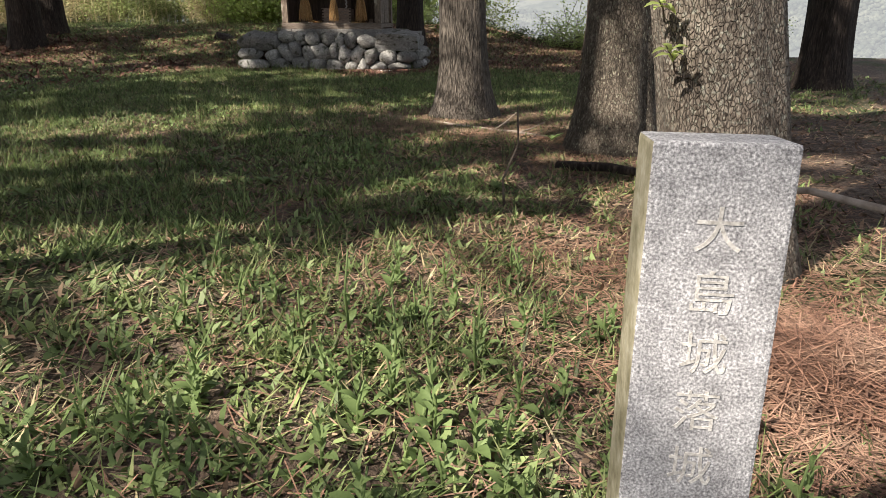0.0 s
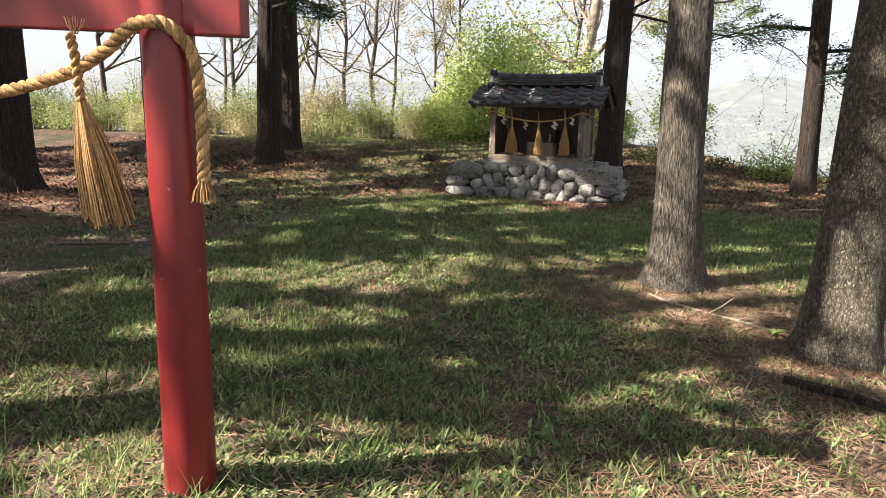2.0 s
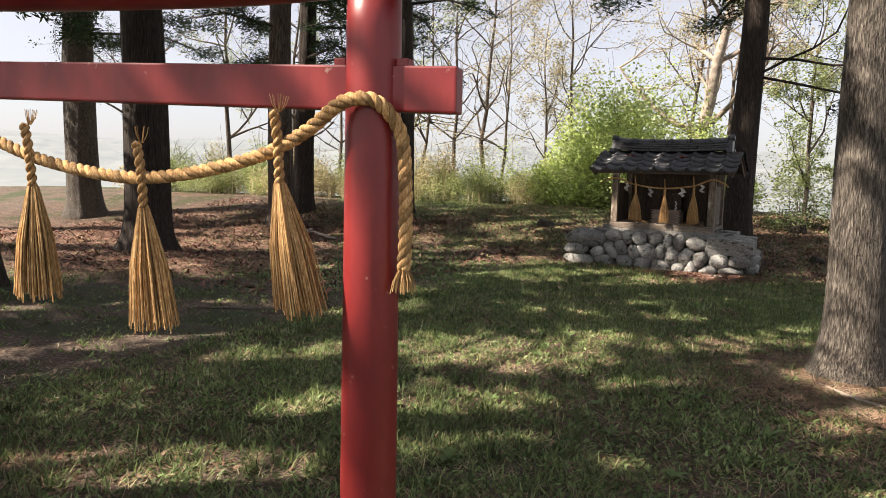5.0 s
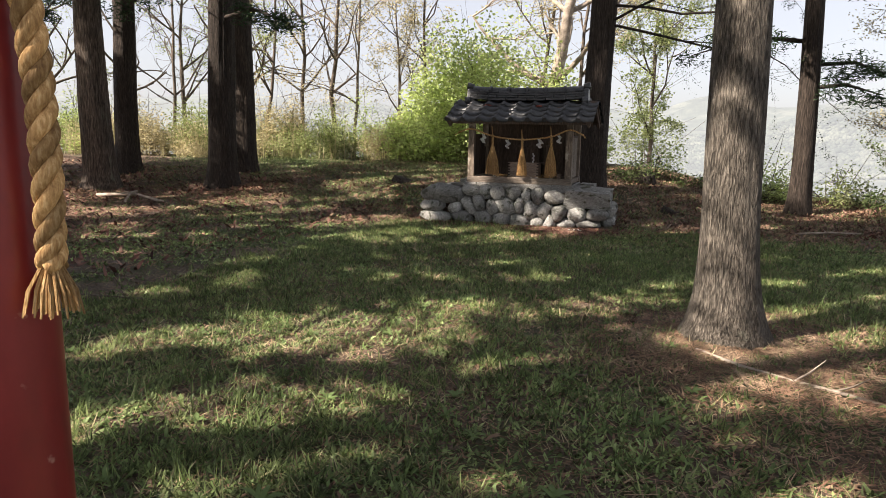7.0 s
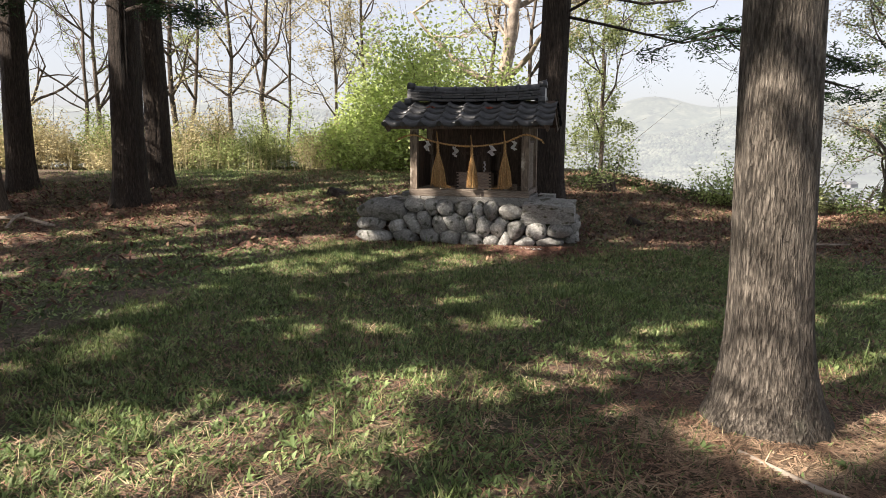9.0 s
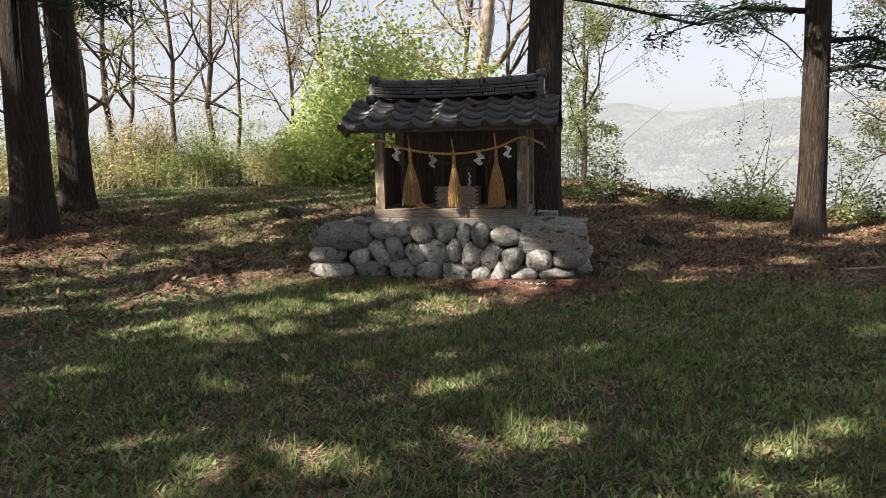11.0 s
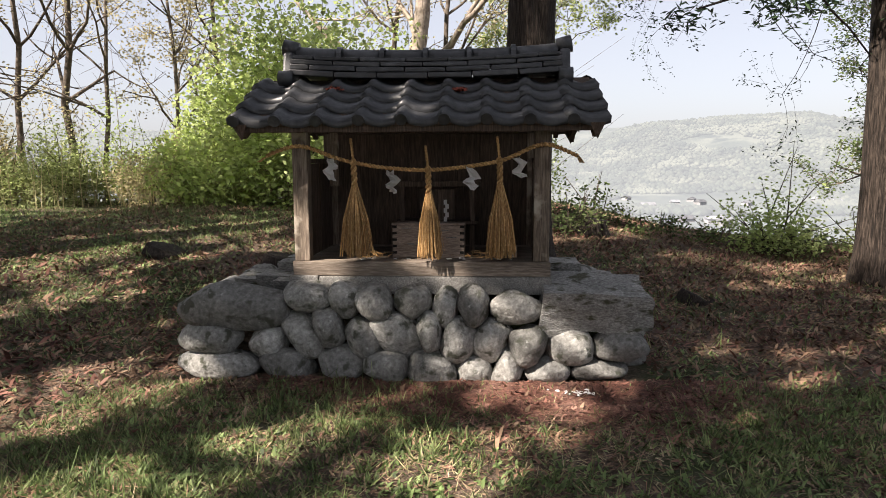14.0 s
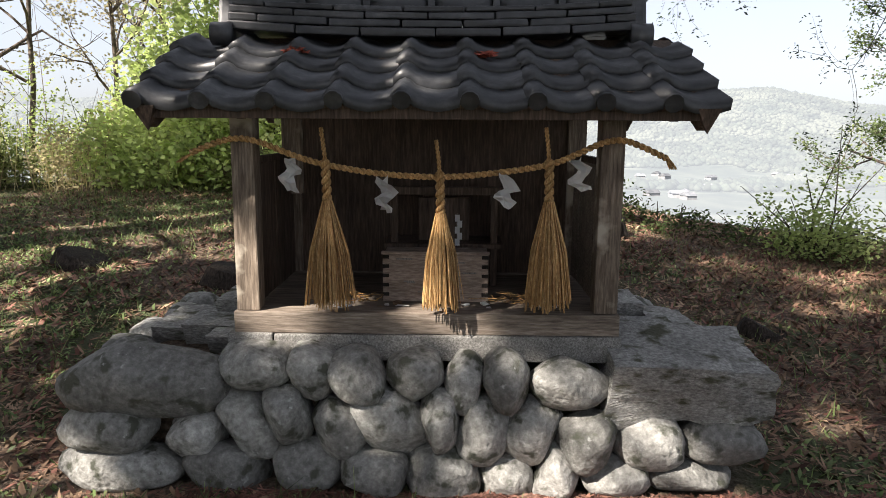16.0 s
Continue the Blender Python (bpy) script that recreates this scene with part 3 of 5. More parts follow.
make("rope_end", *straws(gp(0.115, 1.22, 0.03), 0.07, 0.012, 0.04, 46, 5, thick=0.0022), STRAW, gate_rope, "frayed rope end")
make("rope_binding", *tube([gp(0.115, 1.235, 0.03), gp(0.115, 1.222, 0.03)], [0.018, 0.016], 12), STRAW, gate_rope)
for s, zt, lean, sd in ((-0.25, 1.545, (0.07, 0.012), 1), (-0.735, 1.455, (0.035, 0.008), 2), (-1.19, 1.51, (0.01, 0), 3)):
    make("tassel_knot", *rope_mesh([gp(s - 0.01, zt + 0.1, 0.1), gp(s, zt + 0.02, 0.095), gp(s, zt - 0.12, 0.085)], 0.014, 0.05), STRAW, gate_rope, smooth=True)
    make("tassel", *straws(gp(s, zt - 0.1, 0.085), 0.37, 0.016, 0.078, 130, sd, lean, 0.003), STRAW, gate_rope, "fanned bundle of loose straw")
    make("fibre_fringe", *straws(gp(s, zt + 0.1, 0.09), -0.05, 0.006, 0.03, 10, sd + 9, thick=0.0012), STRAW, gate_rope)["kind"] = "stuff"

# ---- the stone marker ----
marker = thing("stone_marker", pose(3.46, -10.925, gz(3.45, -10.93), -3, 0.4, 0), "square granite marker post with carved characters", "stone post")
mh = 0.755 - gz(3.45, -10.93)
bm = box(-0.062, -0.034, -0.3, 0.062, 0.045, mh, 0.004)
shaft = part("shaft", bm, GRANITE, marker)
shaft.data.materials.append(MOSSY)
for p in shaft.data.polygons:
    if abs(p.normal.x) > 0.7:
        p.material_index = 1
for k, ch in enumerate("大島城落城"):
    cu = bpy.data.curves.new("character", "FONT")
    cu.body, cu.size, cu.align_x, cu.align_y, cu.extrude = ch, 0.044, "CENTER", "CENTER", 0.0006
    tmp = new("character", cu)
    bpy.context.view_layer.update()
    me = bpy.data.meshes.new_from_object(tmp.evaluated_get(bpy.context.evaluated_depsgraph_get()))
    bpy.data.objects.remove(tmp)
    me.materials.clear()
    me.materials.append(CARVED)
    ob = new("carved_character", me)
    ob.parent = marker
    ob.matrix_local = pose(0.002, -0.0342, mh - 0.079 - 0.0585 * k, 90, 0, 0)

# ---- the stone base of the shrine ----
base = thing("shrine_base", pose(0, 0.55, 0), "dry-laid base of rounded river stones with two large cap stones", "stone base")
tagged(base, "dry-laid base of rounded river stones under two large cap stones")
part("core", box(-1.36, -0.02 - 0.55, -0.2, 1.3, 0.75, 0.47, 0.05), EARTH, base, "dark earth fill")


def pebble(name, x, y, z, w, d, h, tilt, seed, square=0.0):
    """A worn stone: a squashed, noisy, slightly boxy ball, wide w, deep d, high h."""
    bm = bmesh.new()
    bmesh.ops.create_icosphere(bm, subdivisions=3, radius=1)
    off = Vector((seed * 3.1, seed * 1.7, seed * 0.9))
    fr = np.random.default_rng(seed + 5)
    cuts = [(Vector(fr.normal(size=3)).normalized(), fr.uniform(0.74, 0.92)) for _ in range(9)]
    for v in bm.verts:
        p = v.co.copy()
        k = max(abs(p.x), abs(p.y), abs(p.z))
        p = p.lerp(p / k, square)
        p *= 1 + 0.16 * noise.noise(p * 0.9 + off) + (0.05 + 0.05 * square) * noise.noise(p * 2.7 + off) + 0.022 * noise.noise(p * 7 + off)
        for normal, reach in cuts:
            p -= normal * max(p.dot(normal) - reach, 0) * 0.8
        p *= 1.06 + 0.03 * noise.noise(p * 4.5 + off)
        v.co = Vector((p.x * w / 2, p.y * d / 2, p.z * h / 2))
    bmesh.ops.transform(bm, matrix=pose(0, 0, 0, 0, tilt, 0), verts=bm.verts)
    ob = part(name, bm, COBBLE, base, smooth=True)
    ob.location = (x, y - 0.55, z)
    return ob


UPPER = [(-1.2, 0.45, 0.66, 0.31, 2), (-0.732, 0.506, 0.275, 0.205, 0), (-0.489, 0.49, 0.2, 0.235, 8), (-0.284, 0.468, 0.22, 0.262, -12), (-0.047, 0.484, 0.24, 0.21, -8),
         (0.162, 0.45, 0.17, 0.255, 0), (0.346, 0.466, 0.19, 0.25, -6), (0.61, 0.453, 0.33, 0.205, 0)]
MIDDLE = [(-1.345, 0.241, 0.4, 0.2, 0), (-0.99, 0.216, 0.25, 0.205, -8), (-0.763, 0.268, 0.2, 0.345, -38), (-0.589, 0.325, 0.185, 0.26, -22), (-0.365, 0.257, 0.25, 0.225, 28),
          (-0.147, 0.282, 0.25, 0.345, -48), (0.068, 0.304, 0.165, 0.27, -6), (0.252, 0.241, 0.22, 0.29, 8), (0.455, 0.241, 0.22, 0.275, 38), (0.682, 0.226, 0.225, 0.26, 25), (0.947, 0.21, 0.31, 0.22, 0), (1.27, 0.21, 0.33, 0.19, 0)]
LOWER = [(-1.31, 0.07, 0.5, 0.165, 0), (-0.854, 0.075, 0.34, 0.2, 0), (-0.511, 0.09, 0.29, 0.235, 0), (-0.209, 0.07, 0.3, 0.21, 5), (0.084, 0.06, 0.3, 0.25, 0), (0.346, 0.045, 0.24, 0.185, 0),
         (0.561, 0.07, 0.19, 0.225, 15), (0.813, 0.06, 0.27, 0.165, 0), (1.134, 0.065, 0.34, 0.145, 0)]
for row, (stones, y) in enumerate(((UPPER, -0.06), (MIDDLE, -0.08), (LOWER, -0.1))):
    for k, (x, z, w, h, tilt) in enumerate(stones):
        pebble("stone", x, y + 0.02 * (k % 3 - 1), z, w * 1.05, 0.3, h * 1.05, tilt, row * 20 + k + 1, 0.25)


def fractured(name, x0, x1, y0, y1, z0, z1, seed, label, rise=0.0):
    """An angular broken block with stepped, layered faces; rise: how much its back stands higher."""
    bm = bmesh.new()
    bmesh.ops.create_cube(bm, size=1.0)
    bmesh.ops.subdivide_edges(bm, edges=bm.edges[:], cuts=11, use_grid_fill=True)
    off = Vector((seed * 2.3, seed * 0.7, seed * 1.9))
    w, d, h = x1 - x0, y1 - y0, z1 - z0
    for v in bm.verts:
        p = Vector((v.co.x * w, v.co.y * d, v.co.z * h))
        q = Vector((p.x * 3.2, p.y * 3.2, p.z * 7)) + off
        step = math.floor(noise.noise(q) * 5) / 5
        k = 0.085 * step + 0.03 * noise.noise(p * 14 + off)
        side = 1 - 0.12 * max(0, abs(v.co.x) * 2 - 0.7) - 0.1 * noise.noise(p * 2.4 + off)
        p = Vector((p.x * (1 + k) * side, p.y * (1 + k * 1.5) - 0.06 * (0.5 - v.co.z) * (1 if v.co.y < 0 else 0) * -1, p.z * (1 + 2.2 * k)))
        p.z += rise * (v.co.y + 0.5) * (v.co.z + 0.5) - 0.03 * w * v.co.x * (v.co.z + 0.5) + 0.07 * w * v.co.x * (0.5 - v.co.z)
        v.co = p
    ob = part(name, bm, SLABS, base, label)
    ob.location = ((x0 + x1) / 2, (y0 + y1) / 2 - 0.55, (z0 + z1) / 2)
    return ob


fractured("cap_stone", 0.755, 1.47, -0.2, 0.3, 0.3, 0.565, 7, "large angular cap stone", 0.05)
r = np.random.default_rng(4)
for side, x in ((1, 1.33), (-1, -1.42)):
    for z in (0.06, 0.24, 0.43):
        for j in range(4):
            pebble("stone", x + r.uniform(-0.04, 0.04) - (0.1 if z > 0.35 and side > 0 else 0), 0.28 + 0.3 * j, z, 0.26, r.uniform(0.28, 0.36), 0.2, r.uniform(-10, 10), int(r.integers(999)), 0.3)
for k, (x0, x1, y0, y1, z0, z1) in enumerate(((-1.2, -0.9, 0.28, 0.55, 0.48, 0.585), (-1.38, -1.1, 0.35, 0.8, 0.46, 0.55), (-1.12, -0.88, 0.55, 0.95, 0.5, 0.64), (-1.02, -0.88, 0.12, 0.27, 0.48, 0.58),
                                                (0.9, 1.22, 0.32, 0.62, 0.47, 0.575), (0.88, 1.12, 0.64, 0.98, 0.5, 0.63), (1.14, 1.36, 0.5, 0.85, 0.42, 0.55))):
    fractured("slab", x0, x1, y0, y1, z0, z1, 20 + k, "flat rough broken slab")

# ---- the small shrine ----
shrine = thing("small_shrine", pose(0, 0.5, 0.53), "small open wooden shrine with dark tiled roof on stones", "shrine")
SY, SZ = 0.5, 0.53


def sbox(name, x0, y0, z0, x1, y1, z1, mat, bevel=0.005, label="", wobble=0.0):
    bm = box(x0, y0 - SY, z0 - SZ, x1, y1 - SY, z1 - SZ, bevel, wobble)
    return part(name, bm, mat, shrine, label)


sbox("plinth_block", -0.865, -0.015, 0.52, -0.672, 1.02, 0.636, PLINTH, 0.008, "pale weathered stone plinth", 0.003)
sbox("plinth_block", -0.668, -0.012, 0.52, 0.845, 1.02, 0.634, PLINTH, 0.008, "", 0.003)
sbox("sill", -0.84, 0.0, 0.637, 0.835, 0.11, 0.732, TIMBER, 0.006, "grey weathered timber sill", 0.002)
sbox("sill", -0.84, 0.9, 0.637, 0.835, 1.0, 0.732, TIMBER, 0.006)
sbox("floor_board", -0.83, 0.112, 0.66, 0.825, 0.898, 0.722, TIMBER, 0.003)
for x in (-0.83, 0.725):
    for y in (0.012, 0.885):
        sbox("post", x, y, 0.733, x + 0.1, y + 0.1, 1.585, POST, 0.006, "square weathered post", 0.002)
for x in (-0.79, 0.765):
    for k in range(4):
        y0 = 0.115 + 0.192 * k
        # boards on the left take the darker wood, those on the right grey timber
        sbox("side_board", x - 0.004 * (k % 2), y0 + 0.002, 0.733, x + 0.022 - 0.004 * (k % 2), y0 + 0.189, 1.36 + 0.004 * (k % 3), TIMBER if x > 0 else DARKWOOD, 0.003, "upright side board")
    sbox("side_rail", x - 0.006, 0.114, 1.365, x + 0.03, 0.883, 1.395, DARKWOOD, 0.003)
sbox("inner_post", -0.7, 0.52, 1.2, -0.645, 0.58, 1.58, POST, 0.003)
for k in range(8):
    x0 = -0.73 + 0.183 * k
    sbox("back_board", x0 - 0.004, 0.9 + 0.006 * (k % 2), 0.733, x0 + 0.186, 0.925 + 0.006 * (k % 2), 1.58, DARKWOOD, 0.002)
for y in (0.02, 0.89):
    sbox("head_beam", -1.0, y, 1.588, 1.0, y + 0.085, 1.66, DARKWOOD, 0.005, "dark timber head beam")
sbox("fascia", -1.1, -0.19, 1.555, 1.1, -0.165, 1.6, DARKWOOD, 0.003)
EAVE_Y, EAVE_Z, RIDGE_Y, FIELD_Z = -0.2, 1.615, 0.5, 1.95
SLOPE = math.atan2(FIELD_Z - EAVE_Z, RIDGE_Y - EAVE_Y)
RUN = math.hypot(FIELD_Z - EAVE_Z, RIDGE_Y - EAVE_Y)
for s in (1, -1):
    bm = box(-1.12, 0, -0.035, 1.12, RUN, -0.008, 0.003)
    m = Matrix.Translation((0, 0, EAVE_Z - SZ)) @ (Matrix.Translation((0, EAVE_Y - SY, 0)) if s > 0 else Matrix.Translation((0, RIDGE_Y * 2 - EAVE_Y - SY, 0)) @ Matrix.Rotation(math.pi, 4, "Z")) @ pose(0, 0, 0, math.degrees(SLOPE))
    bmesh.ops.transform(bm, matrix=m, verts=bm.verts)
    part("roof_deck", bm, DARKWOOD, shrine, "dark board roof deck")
    for x in (-1.1, 1.06):
        bm = box(x, -0.035, -0.115, x + 0.035, RUN, -0.037, 0.004)
        for v in bm.verts:
            if v.co.y < 0.05 and v.co.z > -0.08:
                v.co.y -= 0.0
            elif v.co.y < 0.05:
                v.co.y += 0.05
        bmesh.ops.transform(bm, matrix=m, verts=bm.verts)
        part("rake_board", bm, DARKWOOD, shrine, "pointed dark rake board")
    for x in (-1.083, 1.077):
        e = EAVE_Y if s > 0 else RIDGE_Y * 2 - EAVE_Y
        tip = [(x - 0.045, e - SY - 0.03 * s, 1.6 - SZ), (x + 0.045, e - SY - 0.03 * s, 1.6 - SZ), (x + 0.045, e - SY + 0.09 * s, 1.62 - SZ), (x - 0.045, e - SY + 0.09 * s, 1.62 - SZ), (x + 0.006, e - SY + 0.005 * s, 1.505 - SZ)]
        make("rake_tip", tip, [(0, 1, 4), (1, 2, 4), (2, 3, 4), (3, 0, 4), (3, 2, 1, 0)], DARKWOOD, shrine, "pointed eave corner")
    for k in range(9):
        x = -0.96 + 0.24 * k
        bm = box(x - 0.018, -0.0, -0.07, x + 0.018, RUN, -0.037, 0.002)
        bmesh.ops.transform(bm, matrix=m, verts=bm.verts)
        part("rafter", bm, DARKWOOD, shrine)

# ---- trees beside and behind the walk, mostly out of view, added to shade it ----
for k, (x, y, h, c0, cw) in enumerate(((-5.95, -7.6, 20, 5.2, 3.9), (-8.4, -10.6, 20, 5.2, 3.3), (-6.4, -14.2, 13, 5.2, 2.8), (-12.0, -7.5, 13, 5.0, 3.2), (-14.5, -4.0, 13, 5.0, 3.2), (-4.4, -17.8, 13, 5.2, 2.8), (-10.5, -14.0, 13, 5.2, 3.0), (-3.2, -12.8, 11, 6.5, 2.4), (-4.4, -9.3, 18, 5.6, 2.7))):
    cedar("conifer_tree", x, y, 0.3, h, DARKBARK, "tall dark conifer added to shade the walk", 0.35, seed=40 + k, crown=(c0, cw), masses=46 if h < 15 else 125)


# ---- bushes, saplings and bare trees along the crest ----
def branching(base, direction, length, radius, depth, r, out, tips, bend=0.35):
    p, d = Vector(base), Vector(direction).normalized()
    path = [p.copy()]
    n = 4
    for _ in range(n):
        d = (d + Vector(r.normal(size=3)) * bend * 0.4 + Vector((0, 0, 0.06))).normalized()
        p = p + d * length / n
        path.append(p.copy())
    out.append(tube(path, [radius * (1 - 0.45 * i / n) for i in range(n + 1)], 6 if radius > 0.02 else 4, cap=False))
    tips.extend(path[2:])
    if depth:
        for _ in range(2 if r.random() < 0.6 else 3):
            q = path[int(r.integers(2, n + 1))]
            nd = (d + Vector(r.normal(size=3)) * 0.75).normalized()
            branching(q, nd, length * r.uniform(0.5, 0.8), radius * r.uniform(0.4, 0.6), depth - 1, r, out, tips, bend)


def bare_tree(x, y, h, rad, seed, leaf=None, per=0, lean=(0, 0), bark=None, label="thin bare spring tree with twisting branches", name="bare_tree", leaf_size=(0.07, 0.04), depth=4, group="thin trees on the crest"):
    r = np.random.default_rng(seed)
    t = thing(name, pose(x, y, gz(x, y) - 0.05), label, "tree", group)
    out, tips, path = [], [], []
    p = Vector((0, 0, 0))
    for i in range(9):
        path.append(p.copy())
        p = p + Vector((lean[0] + r.normal() * 0.07, lean[1] + r.normal() * 0.07, 1)) * h / 8
    make("trunk", *tube(path, [rad * (1 - 0.8 * i / 8) for i in range(9)], 10, ridges=0.05, seed=seed), bark or TWIG, t, smooth=True)
    for i in range(2, 9):
        for _ in range(2):
            a = r.uniform(0, 2 * math.pi)
            branching(path[i], (math.cos(a), math.sin(a), 0.75), h * r.uniform(0.14, 0.26), rad * (1 - 0.8 * i / 8) * 0.55 + 0.004, depth - 1, r, out, tips)
    tagged(make("twigwork", *join(*out), bark or TWIG, t, "fine twisting branches", smooth=True), kind="stuff")
    if leaf:
        pts = np.array(tips)
        tagged(quads("foliage", np.concatenate([leaves(per, q, (0.25, 0.25, 0.2), leaf_size, seed * 7 + i) for i, q in enumerate(pts)]), leaf, t, "sparse young leaves"), kind="stuff")
    return t


def bush(x, y, w, h, leaf, n, seed, label, leaf_size=(0.07, 0.035), name="bush", group="bushes along the crest", clumps=9, low=0.15):
    r = np.random.default_rng(seed)
    z = gz(x, y)
    t = thing(name, pose(x, y, z), label, "bush", group)
    stems, parts_ = [], []
    for c in range(clumps):
        a, q = r.uniform(0, 2 * math.pi), math.sqrt(r.random()) * w / 2
        hh = h * r.uniform(low + 0.2, 1.0) * (1 - 0.35 * (2 * q / w) ** 2)
        top = Vector((math.cos(a) * q, math.sin(a) * q, hh))
        for _ in range(2):
            tip = top + Vector(r.normal(size=3)) * 0.22 * h
            stems.append(tube([(top.x * 0.3, top.y * 0.3, -0.08), top * 0.55 + Vector((0, 0, -0.05)), tip], [0.014, 0.009, 0.003], 4, cap=False))
        parts_.append(leaves(n // clumps, (top.x, top.y, hh * 0.52), (w * 0.2 + 0.12, w * 0.2 + 0.12, hh * 0.55 + 0.06), leaf_size, int(r.integers(1e9))))
    tagged(make("twigwork", *join(*stems), TWIG, t, "thin brown stems"), kind="stuff")
    tagged(quads("foliage", np.concatenate(parts_), leaf, t), kind="stuff")
    return t


r = np.random.default_rng(3)
for k in range(40):
    x = -19 + 0.48 * k + r.uniform(-0.25, 0.25)
    y = 10.2 + 0.25 * min(x, 0) + r.uniform(-1.3, 0.5)
    leaf = (YELLOW, SHRUB, YELLOW, SPRING, SHRUB)[int(r.integers(5))]
    bush(x, y, r.uniform(1.3, 2.0), r.uniform(1.2, 2.5), leaf, 4200, 100 + k, "tangled wild bush in yellow-green spring leaf" if leaf is not SHRUB else "tangled green wild bush on the crest", (0.07, 0.034))
for k, (x, y, h, rad, leaf, lx) in enumerate(((-9.3, 9.5, 6.5, 0.07, None, 0.03), (-8.1, 9.2, 6.0, 0.08, None, 0.06), (-11.3, 9.6, 7.0, 0.09, None, 0.0), (-10.2, 8.8, 6.0, 0.06, SHRUB, 0.1), (-6.1, 9.4, 4.4, 0.05, YELLOW, 0.05),
                                             (-7.1, 8.8, 5.0, 0.05, YELLOW, -0.03), (-12.6, 10, 7.0, 0.09, None, 0.08), (-14.2, 10, 6.5, 0.08, SHRUB, 0.0), (-16.0, 9.0, 6.5, 0.09, None, 0.05), (-5.4, 11, 6.5, 0.06, YELLOW, 0.0),
                                             (-13.2, 8.3, 6.0, 0.06, None, -0.05), (-18.5, 8.0, 7.0, 0.1, SHRUB, 0.0), (-1.9, 11.5, 7.5, 0.07, YELLOW, 0.02), (-0.6, 10.5, 7.5, 0.06, YELLOW, 0.05), (-20.5, 5.5, 7, 0.1, NEEDLE, 0.0))):
    bare_tree(x, y, h * 1.35, rad * 1.1, 200 + k, leaf, 7, (lx * 0.7, 0), label="thin bare spring tree with twisting branches" if leaf is None else "thin spring tree with sparse young leaves")

# dry pale stalks standing along the crest
n = 800
sx = r.uniform(-17, 0.5, n)
sy = 9.6 + 0.25 * np.minimum(sx, 0) + r.uniform(-1.3, 0.7, n)
st = np.stack([sx, sy, ground_z(sx, sy)], 1)
hh = r.uniform(0.4, 1.2, n)[:, None]
dv = np.stack([r.normal(size=n) * 0.14, r.normal(size=n) * 0.14, np.ones(n)], 1) * hh
wv = np.stack([np.full(n, 0.006), r.normal(size=n) * 0.004, np.zeros(n)], 1)
tagged(quads("dry_stalks", np.stack([st - wv, st + wv, st + dv + wv * 0.4, st + dv - wv * 0.4], 1), YELLOW), "pale dry stalks standing among the bushes", "dry stalks", kind="stuff")

# the bright green tree, the pale leaning tree and the greenery beyond the shrine
for k, (x, y, z, w, h) in enumerate(((-2.9, 8.7, 0, 4.6, 4.9), (-4.6, 8.6, 0, 2.2, 3.0), (-0.6, 8.4, 0, 2.0, 3.2), (1.25, 16.0, 0, 2.3, 7.5))):
    bush(x, y, w, h, SPRING if k < 3 else SHRUB, 34000 if k == 0 else (9000 if k < 3 else 4500), 300 + k, "dense young tree in bright spring green leaf", (0.1, 0.064), "young_tree", "young leafy trees", 30 if k == 0 else 10, 0.0)
bare_tree(-1.65, 9.4, 8.5, 0.23, 330, YELLOW, 5, (0.15, 0), PALETRUNK, "leaning tree with smooth pale bark and sparse leaves", "leaning_tree")
bare_tree(1.3, 15.5, 8.5, 0.09, 331, SHRUB, 16, (0.03, 0), None, "slim tree with small green leaves", leaf_size=(0.09, 0.05))
for k, (x, y, w, h, leaf, n) in enumerate(((1.9, 5.6, 1.0, 0.6, DARKSHRUB, 900), (2.7, 5.5, 1.0, 0.45, DARKSHRUB, 700), (3.5, 5.3, 1.0, 0.4, DARKSHRUB, 600), (4.3, 4.9, 0.9, 0.45, DARKSHRUB, 600), (4.0, 4.7, 1.0, 1.3, SPRING, 2600), (5.3, 4.6, 1.3, 0.95, SHRUB, 1600), (5.9, 4.0, 1.2, 0.7, DARKSHRUB, 1100), (6.6, 3.4, 1.2, 0.7, SHRUB, 1000), (1.45, 4.6, 0.8, 0.5, DARKSHRUB, 700))):
    bush(x, y, w, h, leaf, n, 350 + k, "low green bush at the edge of the slope", (0.06, 0.03), low=0.0)
bare_tree(8.9, 10.8, 6.0, 0.1, 373, DARKSHRUB, 14, (0.0, 0), None, "leafy tree standing down the slope", leaf_size=(0.07, 0.04))
bare_tree(6.6, 4.6, 4.2, 0.07, 371, YELLOW, 9, (0.0, 0), None, "small pale-leaved tree beyond the slope's edge", leaf_size=(0.05, 0.03))
bare_tree(7.6, 3.6, 3.4, 0.06, 372, NEEDLE, 14, (0.0, 0), None, "small dark tree beyond the slope's edge", leaf_size=(0.07, 0.03))
# long thin bough reaching out from the tree behind the shrine
rb = np.random.default_rng(9)
out, tips = [], []
for z, ln, dx, dy, dz in ((3.4, 2.5, 1, -0.15, 0.06), (3.75, 2.4, 1, 0.2, -0.05), (3.5, 1.8, 0.9, -0.4, 0.1)):
    branching((1.1, 2.75, z), (dx, dy, dz), ln, 0.026, 4, rb, out, tips, 0.5)
bough = thing("tree_bough", pose(0, 0, 0), "long thin dark bough with a few small leaves", "branch")
tagged(make("twigwork", *join(*out), DARKBARK, bough, smooth=True), kind="stuff")
tagged(quads("foliage", np.concatenate([leaves(6, q + Vector((0, 0, -0.03)), (0.1, 0.1, 0.08), (0.045, 0.016), 900 + i) for i, q in enumerate(tips)]), NEEDLE, bough), kind="stuff")

